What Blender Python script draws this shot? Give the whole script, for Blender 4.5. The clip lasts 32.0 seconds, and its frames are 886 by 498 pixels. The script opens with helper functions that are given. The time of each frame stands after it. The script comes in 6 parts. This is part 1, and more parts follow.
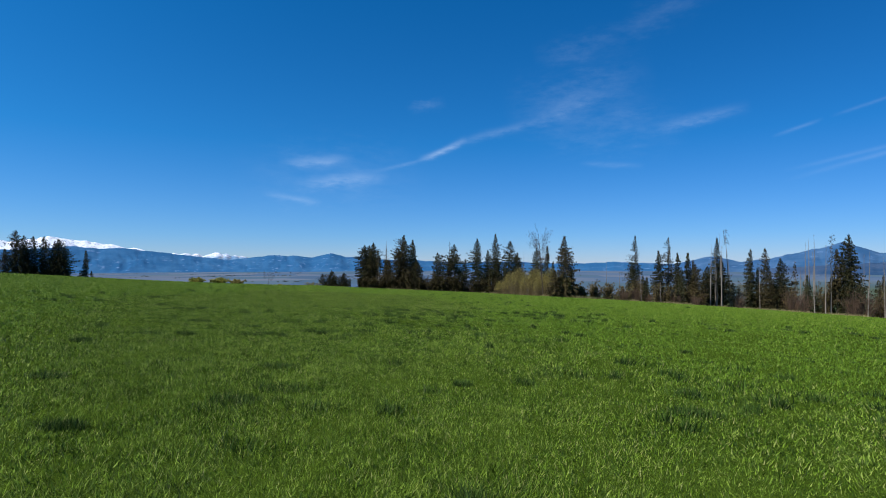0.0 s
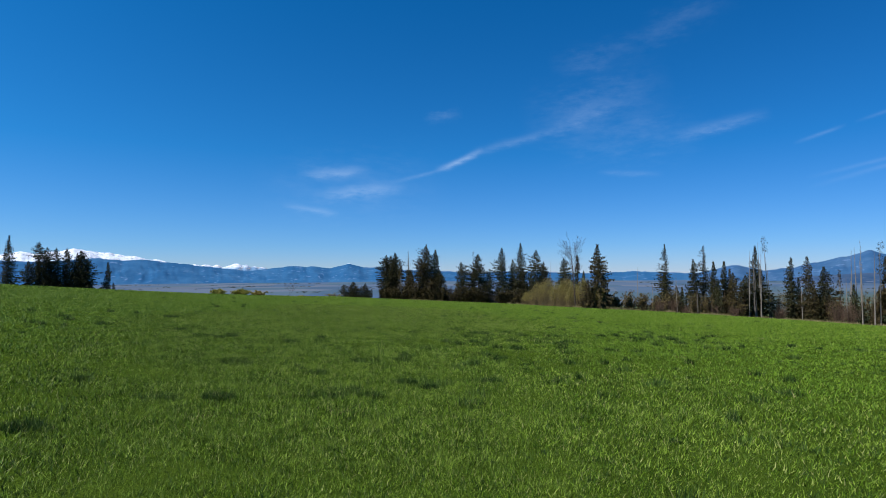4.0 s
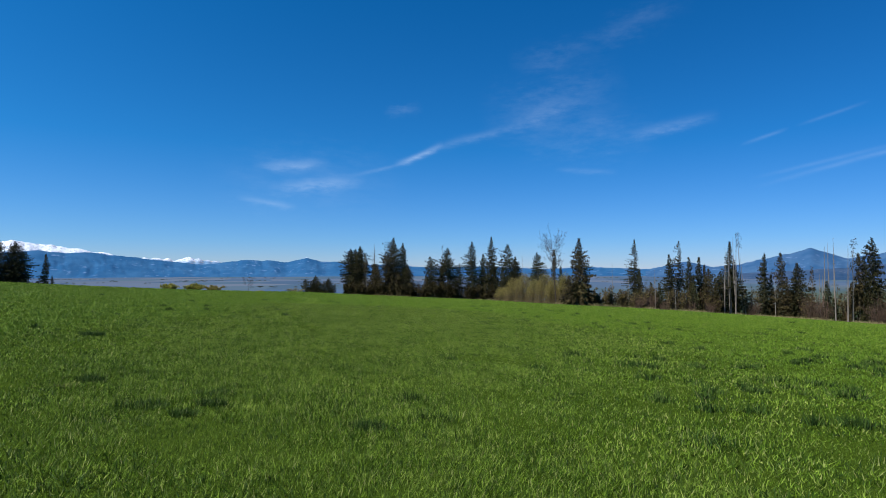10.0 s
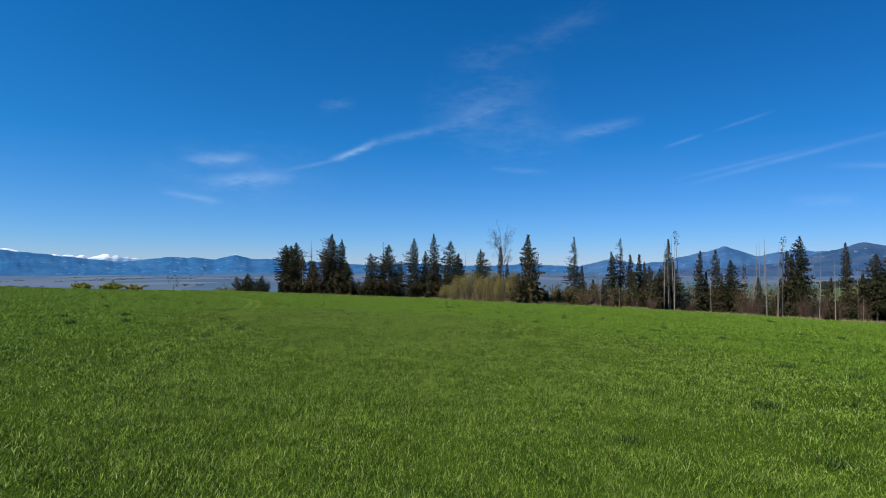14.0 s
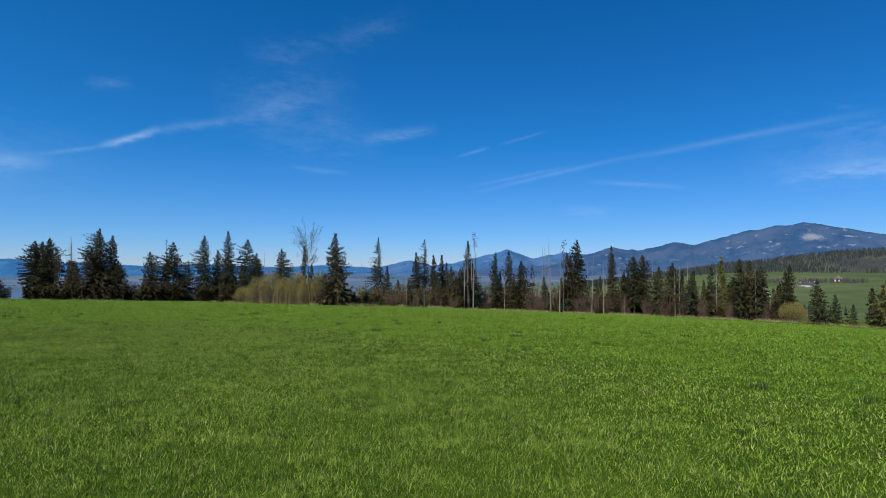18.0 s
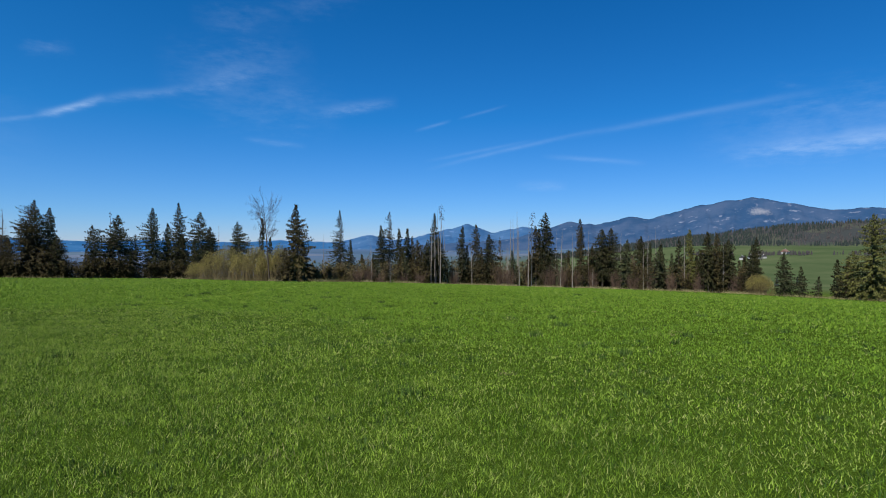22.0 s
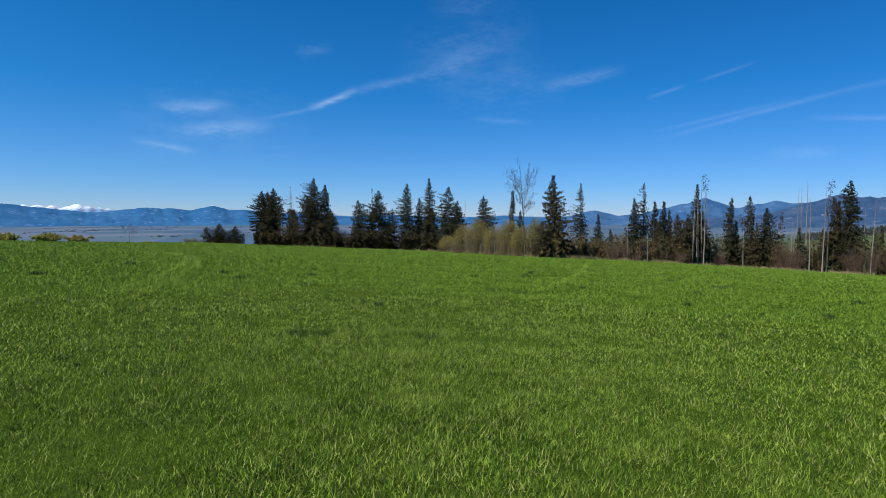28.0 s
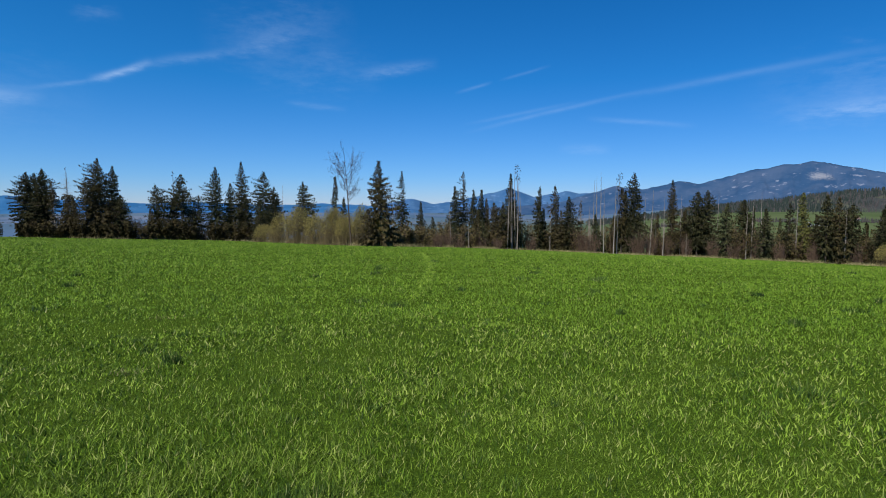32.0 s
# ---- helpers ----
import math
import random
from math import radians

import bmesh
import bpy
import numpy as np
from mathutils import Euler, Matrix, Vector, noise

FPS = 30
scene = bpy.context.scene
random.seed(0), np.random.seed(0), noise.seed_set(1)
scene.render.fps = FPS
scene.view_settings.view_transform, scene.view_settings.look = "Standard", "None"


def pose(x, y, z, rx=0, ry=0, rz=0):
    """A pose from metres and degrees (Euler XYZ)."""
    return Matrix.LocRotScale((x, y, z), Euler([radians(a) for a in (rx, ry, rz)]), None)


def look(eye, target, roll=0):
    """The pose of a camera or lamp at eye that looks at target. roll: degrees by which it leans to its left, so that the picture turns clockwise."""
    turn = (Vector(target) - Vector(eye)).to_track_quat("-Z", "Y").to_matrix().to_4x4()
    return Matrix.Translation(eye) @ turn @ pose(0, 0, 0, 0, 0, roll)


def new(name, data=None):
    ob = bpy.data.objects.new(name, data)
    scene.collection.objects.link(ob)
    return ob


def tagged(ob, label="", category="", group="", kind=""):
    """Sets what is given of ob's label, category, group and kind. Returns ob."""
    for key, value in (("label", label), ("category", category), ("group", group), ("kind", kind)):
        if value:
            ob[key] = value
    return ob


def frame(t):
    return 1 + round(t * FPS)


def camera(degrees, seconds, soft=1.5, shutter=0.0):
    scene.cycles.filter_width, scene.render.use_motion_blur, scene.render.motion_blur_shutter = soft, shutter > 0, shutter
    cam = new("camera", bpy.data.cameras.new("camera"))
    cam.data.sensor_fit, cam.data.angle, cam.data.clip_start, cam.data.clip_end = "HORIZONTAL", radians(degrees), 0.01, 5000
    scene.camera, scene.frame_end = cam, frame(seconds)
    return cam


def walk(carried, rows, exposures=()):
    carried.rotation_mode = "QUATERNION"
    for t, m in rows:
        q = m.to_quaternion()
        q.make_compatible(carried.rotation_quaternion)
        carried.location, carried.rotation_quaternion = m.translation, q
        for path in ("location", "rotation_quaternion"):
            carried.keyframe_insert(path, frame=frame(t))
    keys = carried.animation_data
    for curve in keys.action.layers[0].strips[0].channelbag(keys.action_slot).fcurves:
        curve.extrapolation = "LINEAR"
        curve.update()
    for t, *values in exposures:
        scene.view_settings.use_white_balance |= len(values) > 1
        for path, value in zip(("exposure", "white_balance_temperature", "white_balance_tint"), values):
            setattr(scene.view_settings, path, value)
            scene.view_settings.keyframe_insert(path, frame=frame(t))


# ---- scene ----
cam = camera(76.32, 32.0, soft=1.0)
PATH = [
    (0.0, (0.000, -0.000, 1.621), (0.000, 19.993, 2.159), -0.12),
    (0.5, (-0.299, 0.732, 1.628), (-0.371, 20.722, 2.249), -0.13),
    (1.0, (-0.631, 1.471, 1.639), (-0.756, 21.461, 2.234), -0.26),
    (1.5, (-0.988, 2.229, 1.634), (-1.172, 22.220, 2.189), -0.23),
    (2.0, (-1.323, 2.939, 1.631), (-1.797, 22.921, 2.338), -0.26),
    (2.5, (-1.567, 3.524, 1.633), (-2.188, 23.498, 2.433), -0.14),
    (3.0, (-1.901, 4.209, 1.642), (-2.549, 24.180, 2.510), -0.17),
    (3.5, (-2.265, 4.833, 1.664), (-2.905, 24.803, 2.544), -0.34),
    (5.5, (-3.930, 7.777, 1.663), (-4.441, 27.746, 2.641), -0.22),
    (6.0, (-4.250, 8.530, 1.654), (-4.676, 28.503, 2.605), -0.27),
    (6.5, (-4.514, 9.289, 1.646), (-4.804, 29.267, 2.544), -0.14),
    (7.0, (-4.873, 10.066, 1.614), (-5.036, 30.045, 2.515), -0.24),
    (7.5, (-5.186, 10.806, 1.566), (-5.181, 30.785, 2.479), -0.22),
    (8.0, (-5.582, 11.599, 1.587), (-5.456, 31.578, 2.490), -0.21),
    (8.5, (-5.900, 12.356, 1.601), (-5.653, 32.333, 2.528), -0.19),
    (9.0, (-6.221, 13.236, 1.570), (-5.764, 33.210, 2.477), -0.18),
    (9.5, (-6.541, 13.956, 1.553), (-5.956, 33.930, 2.394), -0.19),
    (10.0, (-6.772, 14.663, 1.555), (-5.927, 34.633, 2.269), -0.09),
    (10.5, (-7.033, 15.415, 1.575), (-5.497, 35.344, 2.247), -0.06),
    (11.0, (-7.392, 16.196, 1.598), (-5.275, 36.075, 2.205), -0.23),
    (11.5, (-7.637, 17.027, 1.601), (-5.157, 36.865, 2.165), -0.09),
    (12.0, (-7.974, 17.946, 1.571), (-5.315, 37.762, 2.077), -0.08),
    (12.5, (-8.284, 18.710, 1.592), (-5.581, 38.519, 2.127), -0.07),
    (13.0, (-8.627, 19.513, 1.575), (-5.918, 39.319, 2.220), -0.01),
    (13.5, (-8.924, 20.332, 1.578), (-6.082, 40.119, 2.216), -0.02),
    (15.5, (-9.380, 23.125, 1.371), (-4.204, 42.437, 1.851), -0.33),
    (16.0, (-9.323, 24.001, 1.337), (-3.068, 42.992, 1.797), -0.22),
    (16.5, (-9.278, 24.828, 1.366), (-1.892, 43.407, 1.863), -0.18),
    (17.0, (-9.216, 25.676, 1.334), (-0.813, 43.814, 1.965), -0.20),
    (17.5, (-9.097, 26.503, 1.357), (0.091, 44.255, 2.018), -0.13),
    (18.0, (-8.947, 27.356, 1.326), (0.801, 44.807, 1.965), -0.14),
    (18.5, (-8.712, 28.119, 1.297), (1.512, 45.301, 1.831), 0.01),
    (19.0, (-8.502, 28.886, 1.278), (1.982, 45.914, 1.654), -0.09),
    (19.5, (-8.214, 29.502, 1.244), (2.596, 46.328, 1.472), 0.04),
    (20.0, (-7.893, 30.333, 1.231), (3.192, 46.980, 1.323), 0.03),
    (20.5, (-7.686, 31.098, 1.210), (3.454, 47.709, 1.298), -0.21),
    (21.0, (-7.433, 32.047, 1.156), (3.724, 48.645, 1.192), -0.20),
    (21.5, (-7.369, 32.952, 1.101), (3.767, 49.565, 1.039), -0.26),
    (22.0, (-7.361, 34.054, 1.037), (3.598, 50.782, 0.768), -0.33),
    (22.5, (-7.476, 35.014, 0.997), (2.969, 52.062, 0.487), -0.40),
    (23.0, (-7.624, 35.923, 0.966), (1.680, 53.609, 0.172), -0.34),
    (23.5, (-7.863, 36.821, 0.987), (0.075, 55.158, 0.117), -0.32),
    (24.0, (-8.233, 37.737, 0.932), (-2.048, 56.737, 0.080), -0.54),
    (24.5, (-8.594, 38.562, 0.881), (-3.525, 57.884, -0.104), -0.46),
    (25.0, (-9.074, 39.457, 0.844), (-5.143, 59.040, -0.188), -0.32),
    (25.5, (-9.466, 40.289, 0.792), (-6.320, 60.011, -0.283), -0.29),
    (27.5, (-10.711, 44.462, 0.700), (-7.739, 64.209, -0.408), -0.16),
    (28.0, (-10.817, 45.264, 0.673), (-7.018, 64.869, -0.436), -0.06),
    (28.5, (-10.903, 46.020, 0.672), (-6.074, 65.394, -0.481), -0.01),
    (29.0, (-10.931, 46.754, 0.658), (-4.939, 65.800, -0.508), 0.07),
    (29.5, (-10.875, 47.431, 0.656), (-3.792, 66.097, -0.526), 0.21),
    (30.0, (-10.762, 48.138, 0.607), (-2.818, 66.453, -0.586), 0.22),
    (30.5, (-10.559, 48.756, 0.559), (-2.042, 66.809, -0.689), 0.33),
    (31.0, (-10.402, 49.432, 0.524), (-1.324, 67.205, -0.781), 0.25),
    (31.5, (-10.325, 50.051, 0.533), (-0.816, 67.587, -0.896), 0.08),
    (32.0, (-10.227, 50.821, 0.514), (-0.487, 68.222, -1.020), 0.06),
]
walk(cam, [(t, look(eye, target, roll)) for t, eye, target, roll in PATH],
     exposures=[(0, 0.42), (20, 0.42), (32, 0.42)])

# ---- daylight: high sun from the west side, deep blue sky with thin cirrus and old vapour trails ----
SUN_AZ, SUN_EL = 243.0, 50.0      # degrees clockwise from +y, degrees above the horizon
world = bpy.data.worlds.new("sky")
scene.world = world
world.use_nodes = True
W = world.node_tree
sky = W.nodes.new("ShaderNodeTexSky")
sky.sky_type, sky.sun_disc = "NISHITA", False
sky.sun_elevation, sky.sun_rotation = radians(SUN_EL), radians(SUN_AZ)
sky.altitude, sky.air_density, sky.dust_density, sky.ozone_density = 1500, 1.0, 0.0, 5.0


def wmath(how, a, b=0.0, c=0.0, clamp=False):
    n = W.nodes.new("ShaderNodeMath")
    n.operation, n.use_clamp = how, clamp
    for sock, v in zip(n.inputs, (a, b, c)):
        if isinstance(v, bpy.types.NodeSocket):
            W.links.new(v, sock)
        else:
            sock.default_value = v
    return n.outputs[0]


def wmix(fac, a, b, how="MIX"):
    n = W.nodes.new("ShaderNodeMix")
    n.data_type, n.blend_type = "RGBA", how
    for sock, v in ((n.inputs[0], fac), (n.inputs[6], a), (n.inputs[7], b)):
        if isinstance(v, bpy.types.NodeSocket):
            W.links.new(v, sock)
        else:
            sock.default_value = (*v, 1) if isinstance(v, tuple) else v
    return n.outputs[2]


way = W.nodes.new("ShaderNodeTexCoord").outputs["Generated"]
axes = W.nodes.new("ShaderNodeSeparateXYZ")
W.links.new(way, axes.inputs[0])
sky_az = wmath("MULTIPLY", wmath("ARCTAN2", axes.outputs[0], axes.outputs[1]), 57.2958)
sky_el = wmath("MULTIPLY", wmath("ARCSINE", axes.outputs[2]), 57.2958)


def sky_noise(sx, sy, detail, lift):
    c = W.nodes.new("ShaderNodeCombineXYZ")
    W.links.new(wmath("MULTIPLY", sky_az, sx), c.inputs[0])
    W.links.new(wmath("MULTIPLY", sky_el, sy), c.inputs[1])
    c.inputs[2].default_value = lift
    n = W.nodes.new("ShaderNodeTexNoise")
    n.inputs["Scale"].default_value, n.inputs["Detail"].default_value, n.inputs["Roughness"].default_value = 1.0, detail, 0.62
    W.links.new(c.outputs[0], n.inputs["Vector"])
    return n.outputs["Fac"]


drift = wmath("MULTIPLY", wmath("SUBTRACT", sky_noise(0.22, 0.3, 4, 1.0), 0.5), 2.4)
fray = wmath("MULTIPLY_ADD", sky_noise(0.30, 0.75, 6, 4.0), 2.4, -0.75, clamp=True)
fine = wmath("MULTIPLY_ADD", sky_noise(0.55, 1.9, 7, 7.0), 2.6, -0.75, clamp=True)


def streak(a0, e0, a1, e1, wide, bright, bend=0.0, torn=1.0, wander=1.0):
    """A wisp from one bearing and height to another, frayed by noise."""
    ca, ce, da, de = (a0 + a1) / 2, (e0 + e1) / 2, (a1 - a0) / 2, (e1 - e0) / 2
    half = math.hypot(da, de)
    ux, uy = da / half, de / half
    ra, re = wmath("SUBTRACT", sky_az, ca), wmath("SUBTRACT", wmath("MULTIPLY_ADD", drift, wander, sky_el), ce)
    u = wmath("DIVIDE", wmath("MULTIPLY_ADD", ra, ux, wmath("MULTIPLY", re, uy)), half)
    v = wmath("MULTIPLY_ADD", re, ux, wmath("MULTIPLY", ra, -uy))
    uu = wmath("MULTIPLY", u, u)
    v = wmath("MULTIPLY_ADD", wmath("SUBTRACT", fine, 0.5), 1.1 * wander ** 0.5, wmath("DIVIDE", wmath("MULTIPLY_ADD", uu, -bend, v), wide * 1.1))
    body = wmath("POWER", 2.718, wmath("MULTIPLY", wmath("MULTIPLY", v, v), -1.0))
    ends = wmath("POWER", wmath("SUBTRACT", 1.0, uu, clamp=True), 1.3)
    m = wmath("MULTIPLY", wmath("MULTIPLY", body, ends), bright)
    return wmath("MULTIPLY", m, fray) if torn >= 1 else wmath("MULTIPLY", m, wmath("MULTIPLY_ADD", fine, torn, 1 - torn))


CIRRUS = [
    streak(-2.6, 10.3, 2.6, 12.5, 0.26, 0.85, 0.1, 0.6, 0.2), streak(0.5, 12.0, 10.5, 14.4, 0.34, 0.27, -0.2, 0.6, 0.25), streak(-7, 9.3, -1, 10.7, 0.16, 0.28, 0, 0.6, 0.2),
    streak(8, 14.0, 17, 16.8, 0.8, 0.17, 0, 0.9, 0.5),
    streak(-16.5, 9.8, -8.8, 10.5, 0.40, 0.52, 0.1, 0.7, 0.4), streak(-15, 7.9, -5.2, 9.2, 0.55, 0.50, -0.3, 0.7, 0.4), streak(-18, 6.9, -12.0, 6.1, 0.26, 0.36, 0, 0.6, 0.3),
    streak(-21, 8.5, -1, 9.0, 2.4, 0.13), streak(9, 20.0, 17.5, 20.8, 0.8, 0.17, 0.4), streak(15, 20.2, 27, 24.8, 0.9, 0.14),
    streak(6, 14.9, 21, 17.8, 1.6, 0.20), streak(9, 13.5, 24, 13.0, 1.7, 0.18), streak(20, 12.6, 29.0, 13.9, 0.42, 0.34, 0.1, 0.8, 0.3), streak(-4, 15.4, 0.5, 16.2, 0.35, 0.22),
    streak(30.3, 11.0, 34.3, 12.1, 0.13, 0.24, 0, 0.5, 0.05), streak(34.6, 12.15, 40, 13.45, 0.12, 0.18, 0, 0.5, 0.05),
    streak(31, 7.35, 50.0, 11.15, 0.18, 0.22, -0.25, 0.45, 0.05), streak(45, 10.25, 69, 12.75, 0.26, 0.22, -0.25, 0.45, 0.05), streak(31, 8.0, 43, 10.1, 0.15, 0.17, 0, 0.5, 0.05),
    streak(59, 8.0, 80, 8.2, 0.7, 0.6, 0, 0.7, 0.4), streak(56, 9.6, 84, 10.0, 2.0, 0.28), streak(40.5, 5.6, 46, 5.4, 0.35, 0.26, 0, 0.8, 0.2),
    streak(43, 8.45, 53.5, 7.3, 0.2, 0.24, 0, 0.5, 0.1), streak(13.5, 9.9, 20, 9.3, 0.22, 0.2, 0, 0.6, 0.1),
]
cover = CIRRUS[0]
for m in CIRRUS[1:]:
    cover = wmath("ADD", cover, m)
cover = wmath("MINIMUM", cover, 0.8)
depth = W.nodes.new("ShaderNodeValToRGB")     # clear mountain air: paler low down, deep blue higher up
W.links.new(wmath("DIVIDE", sky_el, 40.0, clamp=True), depth.inputs["Fac"])
stops = ((0.0, (0.43, 0.53, 0.80)), (0.07, (0.315, 0.54, 0.84)), (0.3, (0.100, 0.55, 0.88)), (0.65, (0.040, 0.56, 0.92)))
while len(depth.color_ramp.elements) < len(stops):
    depth.color_ramp.elements.new(0.5)
for e, (p, c) in zip(depth.color_ramp.elements, stops):
    e.position, e.color = p, (*c, 1)
blue = wmix(1.0, sky.outputs[0], depth.outputs["Color"], "MULTIPLY")
bearing = W.nodes.new("ShaderNodeValToRGB")   # drier, deeper air towards the east
W.links.new(wmath("MULTIPLY_ADD", sky_az, 1 / 160.0, 0.375, clamp=True), bearing.inputs["Fac"])
stops = ((0.12, (1.20, 1.15, 1.09)), (0.44, (1.0, 1.0, 1.0)), (0.66, (0.89, 0.90, 0.93)), (0.85, (0.88, 0.89, 0.92)))
while len(bearing.color_ramp.elements) < len(stops):
    bearing.color_ramp.elements.new(0.5)
for e, (p, c) in zip(bearing.color_ramp.elements, stops):
    e.position, e.color = p, (*c, 1)
blue = wmix(1.0, blue, bearing.outputs["Color"], "MULTIPLY")
air = wmix(wmath("MULTIPLY", cover, 0.48), blue, (4.6, 6.0, 8.0))
W.links.new(air, W.nodes["Background"].inputs["Color"])
W.nodes["Background"].inputs["Strength"].default_value = 0.1

sun = new("sun", bpy.data.lights.new("sun", "SUN"))
sun.data.energy, sun.data.angle, sun.data.color = 5.0, radians(0.53), (1.0, 0.95, 0.87)
sa, se = radians(SUN_AZ), radians(SUN_EL)
sun.matrix_basis = look((0, 0, 0), (-math.sin(sa) * math.cos(se), -math.cos(sa) * math.cos(se), -math.sin(se)))

# ---- small helpers ----
def mesh_of(name, verts, faces, smooth=False):
    """A mesh from an array of corners and an array of triangles or quads."""
    verts, faces = np.asarray(verts, np.float32), np.asarray(faces, np.int32)
    me = bpy.data.meshes.new(name)
    n, k = faces.shape
    me.vertices.add(len(verts))
    me.vertices.foreach_set("co", verts.ravel())
    me.loops.add(n * k)
    me.loops.foreach_set("vertex_index", faces.ravel())
    me.polygons.add(n)
    me.polygons.foreach_set("loop_start", np.arange(0, n * k, k, dtype=np.int32))
    me.polygons.foreach_set("use_smooth", np.full(n, smooth))
    me.update(calc_edges=True)
    return me


def part(name, me, material, parent=None, label=""):
    if isinstance(me, bmesh.types.BMesh):
        bm, me = me, bpy.data.meshes.new(name)
        bm.to_mesh(me)
        bm.free()
    if not me.materials:
        me.materials.append(material)
    ob = new(name, me)
    ob.parent = parent
    return tagged(ob, label) if label else ob


def thing(name, x, y, z, label, category, group="", turn=0.0):
    ob = new(name)
    ob.empty_display_size = 0.3
    ob.matrix_basis = pose(x, y, z, 0, 0, turn)
    return tagged(ob, label, category, group)


# ---- materials ----
class Mat:
    """A small node-graph writer."""

    def __init__(self, name, rough=0.8, spec=0.3):
        self.m = bpy.data.materials.new(name)
        self.m.use_nodes = True
        self.t = self.m.node_tree
        self.b = self.t.nodes["Principled BSDF"]
        self.b.inputs["Roughness"].default_value = rough
        self.b.inputs["Specular IOR Level"].default_value = spec
        self.co = self.t.nodes.new("ShaderNodeTexCoord").outputs["Object"]
        self.geo = self.t.nodes.new("ShaderNodeNewGeometry")
        self.info = self.t.nodes.new("ShaderNodeObjectInfo")

    def link(self, a, b):
        self.t.links.new(a, b)

    def noise(self, scale, detail=4.0, rough=0.55, vec=None, stretch=None):
        n = self.t.nodes.new("ShaderNodeTexNoise")
        n.inputs["Scale"].default_value, n.inputs["Detail"].default_value, n.inputs["Roughness"].default_value = scale, detail, rough
        vec = vec or self.co
        if stretch:
            mp = self.t.nodes.new("ShaderNodeMapping")
            mp.inputs["Scale"].default_value = stretch
            self.link(vec, mp.inputs["Vector"])
            vec = mp.outputs[0]
        self.link(vec, n.inputs["Vector"])
        return n.outputs["Fac"]

    def ramp(self, fac, *stops):
        r = self.t.nodes.new("ShaderNodeValToRGB")
        e = r.color_ramp.elements
        while len(e) < len(stops):
            e.new(0.5)
        for s, (p, c) in zip(e, stops):
            s.position, s.color = p, (*c, 1) if len(c) == 3 else c
        self.link(fac, r.inputs["Fac"])
        return r.outputs["Color"]

    def mix(self, fac, a, b, how="MIX"):
        n = self.t.nodes.new("ShaderNodeMix")
        n.data_type, n.blend_type = "RGBA", how
        for sock, v in ((n.inputs[0], fac), (n.inputs[6], a), (n.inputs[7], b)):
            if isinstance(v, bpy.types.NodeSocket):
                self.link(v, sock)
            elif isinstance(v, tuple):
                sock.default_value = (*v, 1)
            else:
                sock.default_value = v
        return n.outputs[2]

    def math(self, how, a, b=0.0, c=0.0, clamp=False):
        n = self.t.nodes.new("ShaderNodeMath")
        n.operation, n.use_clamp = how, clamp
        for sock, v in zip(n.inputs, (a, b, c)):
            if isinstance(v, bpy.types.NodeSocket):
                self.link(v, sock)
            else:
                sock.default_value = v
        return n.outputs[0]

    def color(self, c):
        if isinstance(c, tuple):
            self.b.inputs["Base Color"].default_value = (*c, 1)
        else:
            self.link(c, self.b.inputs["Base Color"])
        return self

    def bump(self, fac, strength=0.4, dist=0.02):
        n = self.t.nodes.new("ShaderNodeBump")
        n.inputs["Strength"].default_value, n.inputs["Distance"].default_value = strength, dist
        self.link(fac, n.inputs["Height"])
        self.link(n.outputs[0], self.b.inputs["Normal"])
        return self

    def thin(self, share, tint):
        """Lets part of the light through, as leaves do."""
        tr = self.t.nodes.new("ShaderNodeBsdfTranslucent")
        if isinstance(tint, tuple):
            tr.inputs[0].default_value = (*tint, 1)
        else:
            self.link(tint, tr.inputs[0])
        mx = self.t.nodes.new("ShaderNodeMixShader")
        mx.inputs[0].default_value = share
        self.link(self.b.outputs[0], mx.inputs[1])
        self.link(tr.outputs[0], mx.inputs[2])
        self.link(mx.outputs[0], self.t.nodes["Material Output"].inputs["Surface"])
        return self


def foliage(name, dark, mid, pale, share=0.2):
    m = Mat(name, 0.7, 0.10)
    soft = tuple(0.55 * a + 0.45 * b for a, b in zip(dark, mid))
    bright = tuple(0.5 * a + 0.5 * b for a, b in zip(pale, mid))
    c = m.ramp(m.geo.outputs["Random Per Island"], (0.0, soft), (0.5, mid), (1.0, bright))
    c = m.mix(m.ramp(m.noise(0.45, 4, 0.6), (0.45, (0, 0, 0)), (0.7, (1, 1, 1))), c, pale)
    c = m.mix(m.math("MULTIPLY", m.info.outputs["Random"], 0.4), c, soft)
    return m.color(c).thin(share, c).m


def bark(name, dark, pale, scale=6.0):
    m = Mat(name, 0.9, 0.15)
    n = m.noise(scale, 6, 0.65, stretch=(1, 1, 0.25))
    c = m.mix(m.noise(0.7, 2), m.ramp(n, (0.3, dark), (0.75, pale)), dark)
    return m.color(c).bump(n, 0.6, 0.03).m


MAT_SPRUCE = foliage("spruce_needles", (0.005, 0.006, 0.003), (0.017, 0.019, 0.007), (0.066, 0.062, 0.022), 0.06)
MAT_SPRUCE_BROWN = foliage("spruce_needles_brownish", (0.009, 0.008, 0.003), (0.029, 0.024, 0.009), (0.092, 0.074, 0.029), 0.06)
MAT_SPRUCE_BLUE = foliage("spruce_needles_bluish", (0.007, 0.009, 0.004), (0.024, 0.028, 0.011), (0.082, 0.086, 0.036), 0.06)
MAT_LARCH = foliage("larch_needles", (0.055, 0.060, 0.017), (0.112, 0.116, 0.032), (0.18, 0.176, 0.052), 0.25)
MAT_BUDS = foliage("budding_leaves", (0.12, 0.105, 0.032), (0.23, 0.20, 0.058), (0.33, 0.28, 0.09), 0.3)
